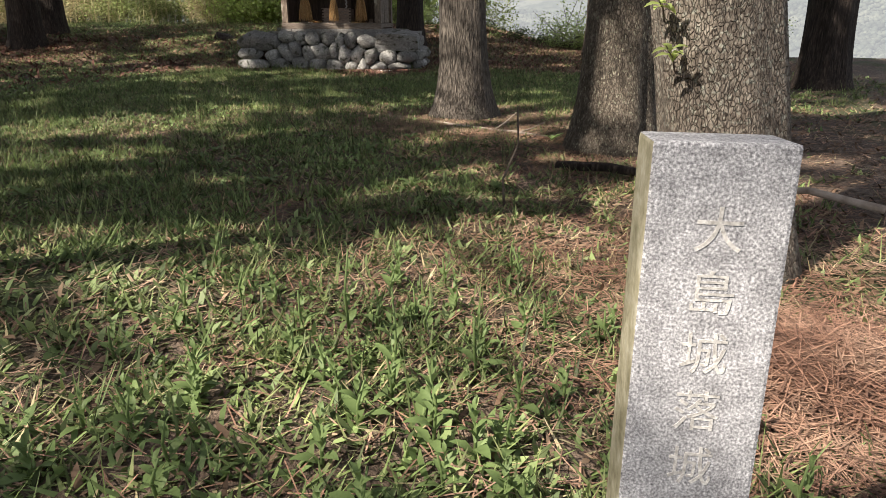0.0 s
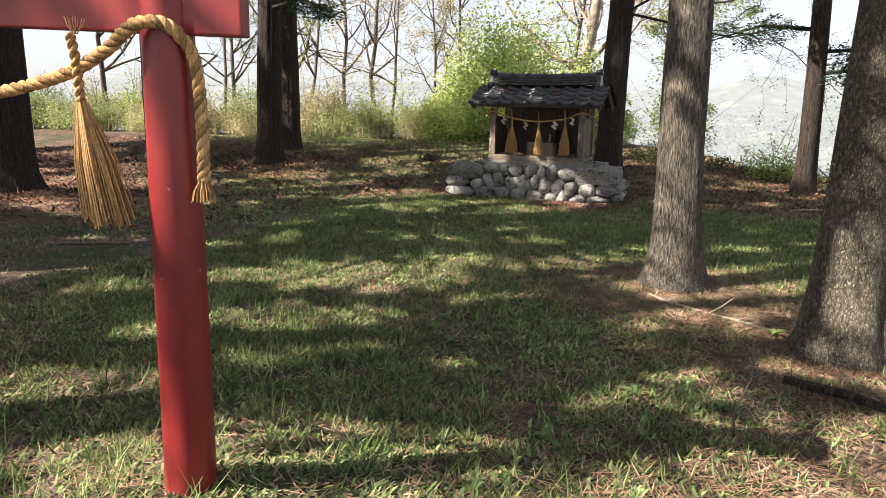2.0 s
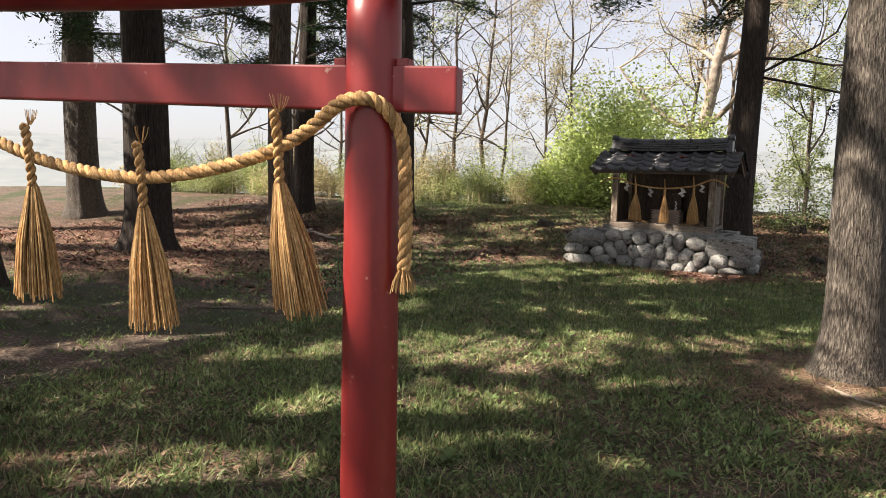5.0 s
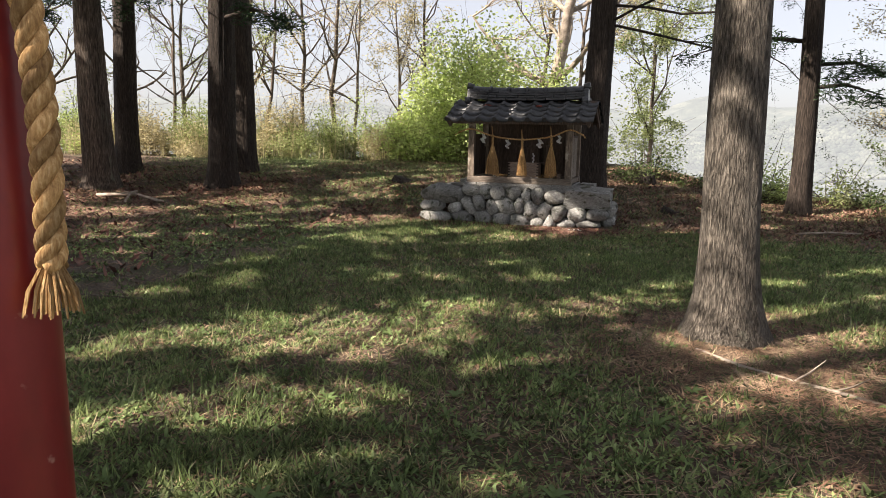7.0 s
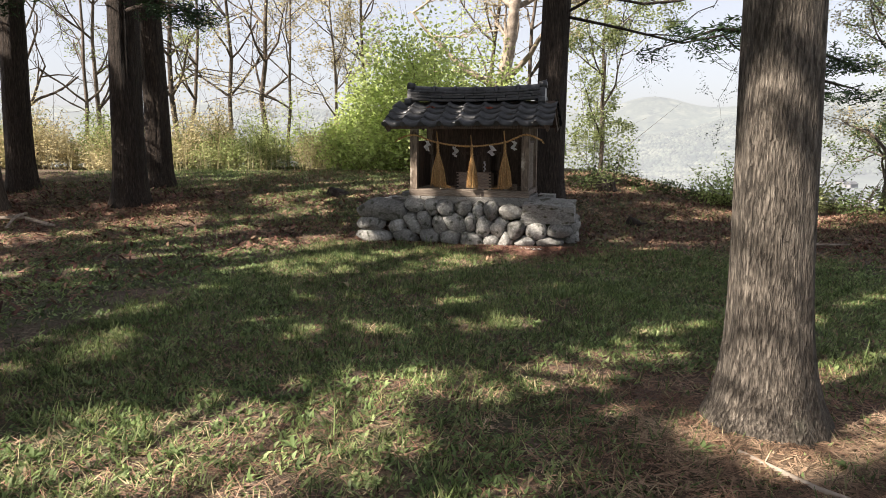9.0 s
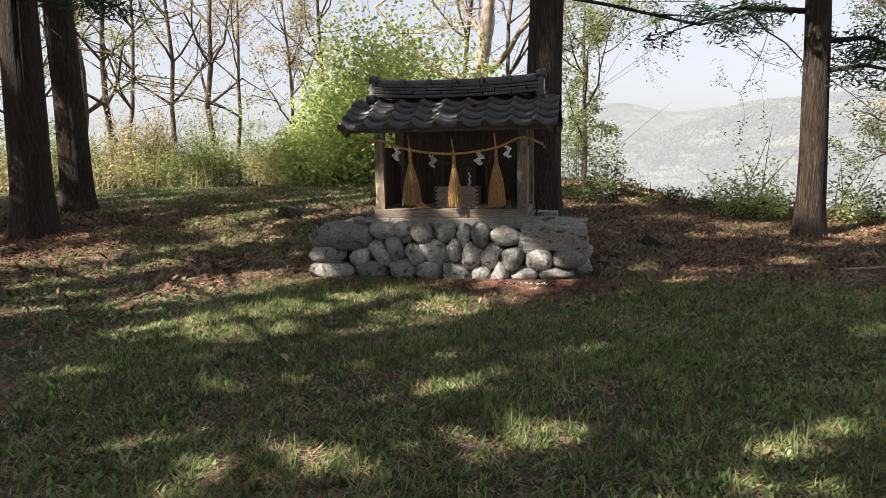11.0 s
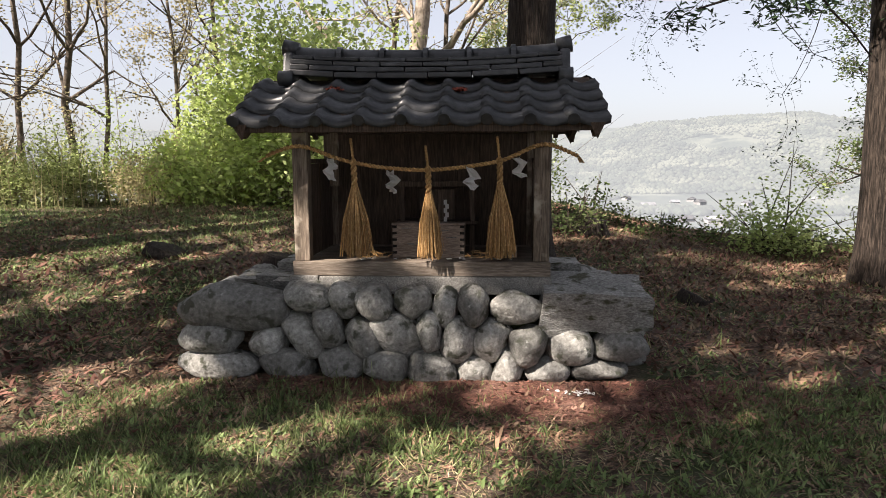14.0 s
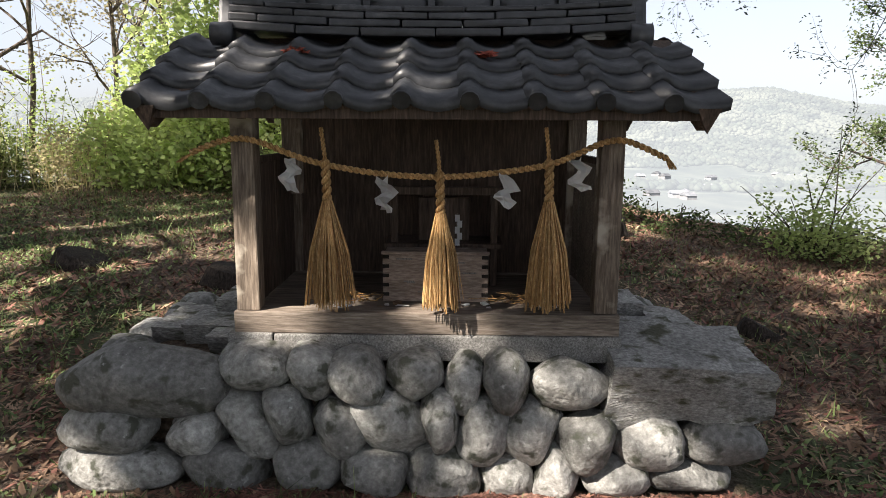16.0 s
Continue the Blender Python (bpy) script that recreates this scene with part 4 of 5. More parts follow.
# ---- woods on the far hills ----
r = np.random.default_rng(77)
n = 60000
wd, wa = r.uniform(620, 2100, n), np.radians(r.uniform(-35, 50, n))
wx, wy = np.sin(wa) * wd, np.cos(wa) * wd
open_land = np.sin(wx / 90 + 2 * np.sin(wy / 210)) * np.sin(wy / 130 + 1.5 * np.sin(wx / 170)) > 0.72 - 0.6 * (wd < 950)
wx, wy, wd, wa = wx[~open_land], wy[~open_land], wd[~open_land], wa[~open_land]
n = len(wx)
gi = np.clip(np.searchsorted(gx, wx) - 1, 0, nx - 2)
gj = np.clip(np.searchsorted(gy, wy) - 1, 0, ny - 2)
fu, fv = (wx - gx[gi]) / (gx[gi + 1] - gx[gi]), (wy - gy[gj]) / (gy[gj + 1] - gy[gj])
wz = (ZZ[gj, gi] * (1 - fu) + ZZ[gj, gi + 1] * fu) * (1 - fv) + (ZZ[gj + 1, gi] * (1 - fu) + ZZ[gj + 1, gi + 1] * fu) * fv
rad = r.uniform(2.5, 6, n)
ring = np.array([(1, 0, 0.1), (0.3, 0.95, 0), (-0.8, 0.6, 0.15), (-0.8, -0.6, 0), (0.3, -0.95, 0.1), (0.15, 0.1, 0.85), (-0.3, 0.0, 0.75), (0, 0, -0.6)])
wv = ring[None] * (rad[:, None, None] * r.uniform(0.7, 1.3, (n, 8, 3))) + np.stack([wx, wy, wz + rad * 0.4], 1)[:, None]
tri = np.array([(0, 1, 5), (1, 2, 6), (1, 6, 5), (2, 3, 6), (3, 4, 6), (4, 5, 6), (4, 0, 5), (1, 0, 7), (2, 1, 7), (3, 2, 7), (4, 3, 7), (0, 4, 7)])
# the woods carry the same haze glow as the hills
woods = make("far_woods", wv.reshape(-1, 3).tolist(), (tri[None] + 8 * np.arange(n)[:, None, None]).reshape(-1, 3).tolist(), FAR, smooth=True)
tagged(woods, "mixed woods covering the far hills, glowing pale for haze", "woods", kind="stuff")

# ---- far houses down in the valley ----
r = np.random.default_rng(21)
hv = join(*[tube([(0, 0, 0), (0, 0, 1)], [0.707, 0.707], 4)])
for k in range(46):
    d, a = r.uniform(520, 1000), radians(r.uniform(4, 38))
    x, y = math.sin(a) * d, math.cos(a) * d
    z = float(ground_z(x, y)) - 1
    w, l, h = r.uniform(6, 9), r.uniform(8, 15), r.uniform(3, 5)
    house = thing("house", pose(x, y, z, 0, 0, r.uniform(0, 90)), "small pale house far down in the valley", "house", "houses in the valley")
    part("wall", box(-l / 2, -w / 2, -4, l / 2, w / 2, h, 0), WALLS, house)
    rv = [(-l / 2 - 0.6, -w / 2 - 0.6, h), (l / 2 + 0.6, -w / 2 - 0.6, h), (l / 2 + 0.6, w / 2 + 0.6, h), (-l / 2 - 0.6, w / 2 + 0.6, h), (-l / 2 - 0.6, 0, h + w * 0.3), (l / 2 + 0.6, 0, h + w * 0.3)]
    make("roof", rv, [(0, 1, 5, 4), (2, 3, 4, 5), (0, 4, 3), (1, 2, 5), (3, 2, 1, 0)], ROOFS, house)

# ---- inside the shrine ----
srope = thing("shimenawa_rope", pose(0, 0, 0), "thin twisted straw rope with tassels across the shrine front", "straw rope")
FY = -0.012
pts = [(-0.98, FY - 0.01, 1.415), (-0.9, FY, 1.45), (-0.8, FY, 1.475), (-0.7, FY, 1.462), (-0.55, FY, 1.405), (-0.42, FY, 1.37), (-0.2, FY, 1.335), (0.05, FY, 1.322), (0.28, FY, 1.34), (0.5, FY, 1.375), (0.62, FY, 1.42), (0.72, FY, 1.465), (0.8, FY, 1.478), (0.88, FY, 1.455), (0.99, FY, 1.405)]
make("rope", *rope_mesh(pts, 0.0125, 0.05), STRAW, srope, smooth=True)
make("rope_end", *straws((0.99, FY, 1.41), 0.05, 0.006, 0.02, 20, 3, (0.03, 0), 0.002), STRAW, srope, "frayed rope end")
make("rope_end", *straws((-0.975, FY - 0.01, 1.415), 0.04, 0.005, 0.012, 16, 4, (-0.06, 0), 0.002), STRAW, srope, "frayed rope end")
for x, zt, sd, zb, wb in ((-0.42, 1.37, 11, 0.775, 0.078), (0.055, 1.322, 12, 0.765, 0.056), (0.505, 1.375, 13, 0.77, 0.072)):
    make("tassel_tail", *rope_mesh([(x - 0.016, FY - 0.016, zt + 0.15), (x - 0.006, FY - 0.018, zt + 0.07), (x, FY - 0.016, zt)], 0.0085, 0.035), STRAW, srope, smooth=True)
    make("tassel_knot", *rope_mesh([(x, FY - 0.018, zt + 0.015), (x + 0.002, FY - 0.018, zt - 0.06), (x + 0.004, FY - 0.014, zt - 0.165)], 0.019, 0.06), STRAW, srope, smooth=True)
    make("tassel", *straws((x + 0.004, FY - 0.016, zt - 0.15), zt - 0.15 - zb, 0.02, wb * 1.45, 170, sd, (0.004, 0), 0.0034), STRAW, srope, "hanging bundle of golden straw")
    make("loose_straw", *straws((x + 0.004, FY - 0.016, zt - 0.13), zt - 0.16 - zb, 0.012, 0.09, 7, sd + 40, (0.02, 0), 0.0018), STRAW, srope)["kind"] = "stuff"
for x, z, tw in ((-0.56, 1.395, 12), (-0.175, 1.315, -8), (0.335, 1.335, 10), (0.62, 1.4, -15)):
    pj = np.random.default_rng(int(abs(x) * 1000))
    bm = bmesh.new()
    rows = []
    for j in range(8):
        f = j / 7
        mid = 0.016 * (1 if (j // 2) % 2 else -1) + pj.normal() * 0.006
        half = (0.026 + 0.012 * math.sin(f * 3.0)) * pj.uniform(0.75, 1.2)
        rows.append([bm.verts.new((mid + half * u + pj.normal() * 0.004, pj.normal() * 0.009 - 0.01 * f, -0.135 * f + pj.normal() * 0.005)) for u in (-1, -0.35, 0.3, 1)])
    for j in range(7):
        for i in range(3):
            bm.faces.new((rows[j][i], rows[j][i + 1], rows[j + 1][i + 1], rows[j + 1][i]))
    bmesh.ops.solidify(bm, geom=bm.faces[:], thickness=0.0012)
    bmesh.ops.transform(bm, matrix=pose(x, FY - 0.02, z, 0, tw * 0.6, tw * 2), verts=bm.verts)
    part("paper_streamer", bm, PAPER, srope, "crumpled folded white paper streamer")

obox = thing("offering_box", pose(0.03, 0.3, 0.722), "small pale wooden box with dark finger joints", "box")
part("body", box(-0.245, -0.06, 0.002, 0.245, 0.16, 0.225, 0.004, 0.001), CEDARBOX, obox)
part("lid_rail", box(-0.25, -0.066, 0.226, 0.25, -0.04, 0.24, 0.003), CEDARBOX, obox)
for sx in (-1, 1):
    for k in range(5):
        z = 0.03 + 0.044 * k
        part("finger_joint", box(sx * 0.23 - 0.015, -0.0635, z, sx * 0.23 + 0.015, -0.0605, z + 0.017, 0.001), BLACK, obox)
r = np.random.default_rng(8)
for k in range(26):
    x, z = r.uniform(-0.2, 0.16), r.uniform(0.03, 0.21)
    part("worn_streak", box(x, -0.0622, z, x + r.uniform(0.03, 0.09), -0.0605, z + 0.006, 0.0005), PLINTH if k % 2 else CEDARBOX, obox)

altar = thing("inner_altar", pose(0.06, 0.62, 0.722), "small dark wooden altar cabinet inside the shrine", "altar")
for x in (-0.27, 0.24):
    part("post", box(x, -0.02, 0.002, x + 0.035, 0.02, 0.47, 0.003), DARKWOOD, altar)
part("shelf", box(-0.3, -0.06, 0.2, 0.3, 0.24, 0.225, 0.003), DARKWOOD, altar)
part("door", box(-0.13, 0.05, 0.227, -0.003, 0.07, 0.45, 0.002), DARKWOOD, altar)
part("door", box(0.003, 0.05, 0.227, 0.13, 0.07, 0.45, 0.002), DARKWOOD, altar)
part("lintel", box(-0.31, -0.03, 0.472, 0.32, 0.03, 0.51, 0.003), DARKWOOD, altar)
wand = thing("paper_wand", pose(0.13, 0.5, 0.95), "small upright white paper wand on the altar", "paper wand")
for k in range(5):
    part("paper_fold", box(-0.012 + 0.012 * (k % 2), -0.002, 0.03 * k, 0.012 + 0.012 * (k % 2), 0.002, 0.03 * k + 0.034, 0), PAPER, wand)
part("stick", box(-0.004, 0.003, -0.003, 0.004, 0.009, 0.16, 0.001), TIMBER, wand)
# scraps and straw on the shrine floor
scr = np.random.default_rng(2)
for k in range(13):
    x, y = scr.uniform(-0.5, 0.62), scr.uniform(0.09, 0.22)
    bm = box(-0.03, -0.016, 0, 0.03, 0.016, 0.006, 0.002, 0.006)
    bmesh.ops.transform(bm, matrix=pose(x, y, 0.7345 if y < 0.115 else 0.7245, 0, 0, scr.uniform(0, 180)) @ Matrix.Scale(scr.uniform(0.5, 1.2), 4), verts=bm.verts)
    tagged(part("paper_scrap", bm, PAPER if k % 3 else DRYLEAF), "torn scrap of pale paper on the shrine floor", "paper scrap", "scraps on the shrine floor")
heap = []
for k in range(90):
    cx0 = -0.33 if k % 2 else 0.4
    p = Vector((cx0 + scr.normal() * 0.06, 0.2 + abs(scr.normal()) * 0.05, 0.727 + abs(scr.normal()) * 0.02))
    q = p + Vector((scr.normal() * 0.05, scr.normal() * 0.04, abs(scr.normal()) * 0.012))
    heap.append(tube([p, q], [0.002, 0.0015], 4))
tagged(make("straw_litter", *join(*heap), STRAW), "loose straw and debris on the shrine floor", "straw", kind="stuff")
pot = thing("wooden_stand", pose(0.6, 0.3, 0.722), "small plain wooden block on the shrine floor", "wooden block")
part("block", box(-0.03, -0.03, 0.002, 0.03, 0.03, 0.075, 0.003), CEDARBOX, pot)

# ---- leaf nests caught on the roof ----
for x, y, z in ((0.24, 0.2, 1.842), (-0.58, 0.22, 1.852)):
    tagged(quads("roof_leaves", leaves(60, (x, y, z), (0.06, 0.035, 0.012), (0.05, 0.012), int(x * 100 + 900), 0.3), RELICT), "brick-red dead leaves caught on the roof tiles", "dead leaves", kind="stuff")

# ---- sticks, stumps and plants on the ground ----
def stick(pts, rad, label, seed, name="fallen_branch", mat=None):
    path = [(x, y, gz(x, y) + h + rad * 0.8) for x, y, h in pts]
    r = np.random.default_rng(seed)
    t = thing(name, pose(*path[0]), label, "branch", "fallen branches")
    o = Vector(path[0])
    loc = [Vector(p) - o for p in path]
    make("stem", *tube(loc, [rad * (1 - 0.5 * i / len(loc)) for i in range(len(loc))], 8, ridges=0.12, seed=seed), mat or TWIG, t, smooth=True)
    for k in range(2):
        i = int(r.integers(1, len(loc)))
        d = Vector((r.normal(), r.normal(), abs(r.normal()) * 0.4)).normalized()
        make("side_twig", *tube([loc[i], loc[i] + d * 0.1, loc[i] + d * 0.2 + Vector((0, 0, 0.02))], [rad * 0.45, rad * 0.35, rad * 0.15], 5), mat or TWIG, t, smooth=True)


stick([(2.55, -6.17, 0), (2.79, -6.49, 0.012), (3.04, -6.66, 0.004), (3.22, -6.77, 0.012), (3.44, -6.84, 0)], 0.015, "pale fallen branch lying at the foot of a tree", 1, mat=PALETRUNK)
stick([(1.27, -8.78, 0.01), (1.34, -8.92, 0.015), (1.46, -9.0, 0.02), (1.57, -8.95, 0.015), (1.64, -8.82, 0.015), (1.64, -8.62, 0)], 0.006, "thin curved fallen branch in the grass", 2)
stick([(1.45, -6.9, 0), (1.75, -6.98, 0.01), (2.05, -6.85, 0)], 0.008, "thin fallen twig in the grass", 3)
stick([(4.75, -8.6, 0.02), (4.5, -8.45, 0.07), (4.3, -8.4, 0.05), (4.15, -8.35, 0.01)], 0.018, "pale brown fallen branch lying on needles", 4, mat=PALETRUNK)
stick([(3.45, -7.85, 0.0), (3.7, -8.0, 0.03), (3.95, -8.12, 0.02), (4.2, -8.2, 0)], 0.028, "thick dark fallen branch near two trunks", 5, mat=DARKBARK)
stick([(3.2, -8.62, 0), (3.19, -8.6, 0.12), (3.25, -8.55, 0.27), (3.24, -8.5, 0.42)], 0.006, "dead upright sapling stem among weeds", 6, name="dead_sapling")
stick([(-8.1, -0.3, 0), (-7.3, -0.2, 0.06), (-6.4, -0.5, 0.02)], 0.035, "grey fallen branch in brown needles", 8, mat=PALETRUNK)
stick([(-7.7, 0.3, 0), (-7.2, -0.4, 0.12), (-6.9, -0.9, 0.02)], 0.025, "grey fallen branch in brown needles", 9, mat=PALETRUNK)
stick([(-3.0, -7.0, 0), (-2.2, -6.6, 0.02), (-1.3, -6.3, 0)], 0.009, "thin curved fallen branch in the grass", 10)
stick([(4.1, 0.7, 0), (4.5, 0.6, 0.05), (5.0, 0.75, 0.02)], 0.016, "pale broken branch near the slope", 11, mat=PALETRUNK)


def stump(x, y, rad, h, seed, label):
    z = gz(x, y)
    t = thing("tree_stump", pose(x, y, z), label, "stump", "old stumps")
    make("trunk", *tube([(0, 0, -0.1), (0, 0, 0.02), (0, 0, h * 0.6), (0.01, 0, h)], [rad * 1.35, rad * 1.15, rad, rad * 0.93], 20, ridges=0.22, seed=seed), DARKBARK, t, smooth=True)


stump(-1.95, 5.6, 0.2, 0.28, 1, "low dark weathered tree stump in the grass")
stump(-3.1, 2.9, 0.2, 0.08, 2, "low dark mound built as a flat stump")
stump(-1.7, 2.6, 0.2, 0.1, 3, "low dark mound built as a flat stump")
# a flat stump shape stands in for a faint low mound here
stump(2.3, 1.9, 0.14, 0.05, 4, "low dark mound built as a flat stump")
stump(1.75, 4.5, 0.18, 0.2, 5, "dark mossy stump beside bushes")

bm_leaf = {}


def leaf_blade(length, width, mat):
    key = (round(length, 3), round(width, 3), mat.name)
    if key not in bm_leaf:
        prof = ((0, 0.12), (0.2, 0.7), (0.5, 1.0), (0.8, 0.6), (1.0, 0.04))
        v, f = [], []
        for u, w in prof:
            z = 0.22 * length * math.sin(u * 2.4) - 0.12 * length * u * u
            v += [(-width / 2 * w, u * length, z + 0.12 * width * w), (0, u * length, z), (width / 2 * w, u * length, z + 0.12 * width * w)]
        for i in range(len(prof) - 1):
            f += [(3 * i, 3 * i + 1, 3 * i + 4, 3 * i + 3), (3 * i + 1, 3 * i + 2, 3 * i + 5, 3 * i + 4)]
        me = bpy.data.meshes.new("leaf")
        me.from_pydata(v, [], f)
        me.materials.append(mat)
        me.polygons.foreach_set("use_smooth", [True] * len(me.polygons))
        bm_leaf[key] = me
    return bm_leaf[key]


def weed(x, y, h, n, leaf, seed, label, rosette=False):
    r = np.random.default_rng(seed)
    t = thing("weed_plant", pose(x, y, gz(x, y), 0, 0, r.uniform(0, 360)), label, "plant", "weeds among the grass")
    if not rosette:
        make("stem", *tube([(0, 0, -0.02), (0.01, 0, h * 0.5), (0.0, 0.015, h)], [0.004, 0.0035, 0.002], 6), HERB, t, smooth=True)
    for k in range(n):
        f = k / max(n - 1, 1)
        z = 0.012 if rosette else h * (0.06 + 0.94 * f)
        s = 1.0 if rosette else 1.15 - 0.75 * f
        ob = new("leaf", leaf_blade(*leaf, HERB))
        ob.parent = t
        ob.matrix_local = pose(0, 0, z, (18 if rosette else 15 + 45 * f) + r.uniform(-12, 12), r.uniform(-12, 12), k * 137.5 + r.uniform(-15, 15)) @ Matrix.Scale(s * r.uniform(0.75, 1.15), 4)


wr = np.random.default_rng(31)
for k in range(46):
    x, y = wr.uniform(2.3, 3.75), wr.uniform(-10.9, -9.3)
    if math.hypot(x - 3.46, y + 10.93) > 0.18:
        weed(x, y, wr.uniform(0.05, 0.13), 8, (0.05, 0.021), 700 + k, "small fresh green weed among fallen needles")
for k, (x, y, h) in enumerate(((2.86, -9.95, 0.25), (3.02, -10.2, 0.24), (3.14, -10.42, 0.2), (3.2, -10.1, 0.16), (3.28, -10.55, 0.1), (3.05, -10.62, 0.1), (2.95, -10.5, 0.12), (3.3, -10.25, 0.12), (3.18, -10.68, 0.09), (2.62, -10.3, 0.13), (2.56, -10.45, 0.1), (2.85, -10.7, 0.08), (3.74, -10.3, 0.12), (3.78, -10.5, 0.12), (2.7, -10.62, 0.09), (3.08, -10.75, 0.08), (3.12, -10.33, 0.1), (2.98, -10.35, 0.1), (3.22, -10.42, 0.12), (2.9, -10.25, 0.09), (3.32, -10.72, 0.09), (3.0, -10.68, 0.1), (2.75, -10.1, 0.1), (3.1, -9.7, 0.12), (3.3, -9.85, 0.1), (2.9, -9.6, 0.1), (2.45, -10.6, 0.08), (3.25, -10.85, 0.08), (3.7, -10.15, 0.1), (2.6, -9.8, 0.1))):
    weed(x, y, h, 13 if h > 0.15 else 9, (0.06, 0.02) if h > 0.15 else (0.055, 0.025), 500 + k, "upright fresh green weed with narrow leaves" if h > 0.15 else "low fresh green weed with broad leaves")
for k, (x, y) in enumerate(((0.88, -5.47), (3.44, -6.95), (2.75, -8.35), (1.2, -2.3), (2.1, -2.9), (0.9, -3.4), (1.55, -3.2), (2.35, -7.55), (0.1, -3.1), (-0.3, -1.9), (1.0, -8.7), (2.0, -8.3))):
    weed(x, y, 0.05, 9, (0.085, 0.024), 560 + k, "low rosette of pale green leaves in the grass", True)
for k in range(60):
    x, y = wr.uniform(-1.2, 3.4), wr.uniform(-9, -1.5)
    weed(x, y, 0.05, 7, (wr.uniform(0.05, 0.075), 0.02), 800 + k, "low rosette of pale green leaves in the grass", True)
# leafy shoots on the trunk beside the marker
for k, (x, y, z) in enumerate(((3.66, -9.36, 0.86), (3.7, -9.38, 0.72), (3.62, -9.33, 1.0))):
    t = thing("leaf_shoot", pose(x, y, z, 20, 0, 160), "small green leafy shoot growing from a trunk", "leaf shoot", "shoots on the trunk")
    make("stem", *tube([(0, -0.06, 0), (0, 0.0, 0.02), (0.01, 0.09, 0.03)], [0.003, 0.0025, 0.0015], 5), TWIG, t)
    for j in range(8):
        ob = new("leaf", leaf_blade(0.05, 0.026, SPRING))
        ob.parent = t
        ob.matrix_local = pose(0, 0.09 * j / 8, 0.02, wr.uniform(-35, 35), 0, j * 140 + wr.uniform(-20, 20))
# dry straw bunch at the foot of the gate
v = straws((PIL.x + 0.2, PIL.y - 0.15, gz(PIL.x, PIL.y) + 0.05), 0.05, 0.03, 0.15, 60, 77, (0.12, -0.05), 0.0022)
tagged(make("straw_bundle", *v, DRYLEAF), "dry grey bundle of straw lying at the gate's foot", "straw", kind="stuff")
# fallen petals and paper beside the base
pr = np.random.default_rng(6)
px, py = pr.normal(0.95, 0.06, 26), pr.normal(-0.42, 0.03, 26)
tagged(quads("fallen_petals", blades_flat(px, py, 0.03, 0.02, 3), PAPER), "pale petals lying before the stone base", "petals", kind="stuff")

for k, (x, y) in enumerate(((-0.49, -3.18), (1.75, -7.9), (-0.95, -3.0))):
    leaf_ = tagged(new("fallen_leaf", leaf_blade(0.13, 0.07, DRYGRASS if k == 0 else DRYLEAF)), "large pale curled fallen leaf on the grass", "fallen leaf", "large fallen leaves")
    leaf_.matrix_world = pose(x, y, gz(x, y) + 0.03, 8, 14, 60 + 70 * k)

# ---- roof tiles ----
TILE_W, TILE_L, ROWS_N, COLS_N = 0.2555, 0.222, 4, 9


def tile_profile(u):
    return 0.03 * math.sin(math.pi * u / 0.34) if u < 0.34 else -0.02 * math.sin(math.pi * (u - 0.34) / 0.66)


def tile_mesh(name, lip, cap):
    us = [0, 0.08, 0.17, 0.26, 0.34, 0.5, 0.67, 0.84, 1.0]
    v, f = [], []
    for y, dz in ((0, -lip), (0, 0.0), (TILE_L, 0.0)):
        for u in us:
            v.append(((u - 0.5) * TILE_W * 1.04, y, tile_profile(u) + dz + (0.021 if y == 0 else -0.005)))
    n = len(us)
    for r0 in (0, 1):
        for i in range(n - 1):
            f.append((r0 * n + i, r0 * n + i + 1, (r0 + 1) * n + i + 1, (r0 + 1) * n + i))
    if cap:
        o = len(v)
        for y in (-0.016, 0.01):
            for k in range(10):
                w = 2 * math.pi * k / 10
                v.append(((0.17 - 0.5) * TILE_W * 1.04 + 0.037 * math.cos(w), y, 0.008 + 0.037 * math.sin(w)))
        f.append(tuple(range(o + 9, o - 1, -1)))
        for k in range(10):
            f.append((o + k, o + (k + 1) % 10, o + 10 + (k + 1) % 10, o + 10 + k))
    me = bpy.data.meshes.new(name)
    me.from_pydata(v, [], f)
    me.materials.append(TILE)
    me.polygons.foreach_set("use_smooth", [len(p.vertices) == 4 for p in me.polygons])
    return me


plain, eave_tile = tile_mesh("roof_tile", 0.034, False), tile_mesh("eave_tile", 0.044, True)
r = np.random.default_rng(12)
for s in (1, -1):
    m = Matrix.Translation((0, 0, EAVE_Z - SZ)) @ (Matrix.Translation((0, EAVE_Y - SY, 0)) if s > 0 else Matrix.Translation((0, RIDGE_Y * 2 - EAVE_Y - SY, 0)) @ Matrix.Rotation(math.pi, 4, "Z")) @ pose(0, 0, 0, math.degrees(SLOPE))
    for row in range(ROWS_N):
        for col in range(COLS_N):
            ob = new("eave_tile" if row == 0 else "roof_tile", eave_tile if row == 0 else plain)
            ob.parent = shrine
            ob.matrix_local = m @ pose((col - 4) * TILE_W + r.uniform(-0.004, 0.004), -0.03 + row * 0.182 + r.uniform(-0.004, 0.004), 0.016 + 0.004 * r.random(), r.uniform(-1, 1) - 2.5, 0, r.uniform(-0.8, 0.8))


def ridge_piece(name, x0, x1, y0, y1, z0, z1, bevel=0.008):
    bm = box(x0, y0 - SY, z0 - SZ, x1, y1 - SY, z1 - SZ, bevel, 0.003)
    for v in bm.verts:
        v.co.z += 0.035 * abs(v.co.x / 0.95) ** 2.4
    return part(name, bm, TILE, shrine)


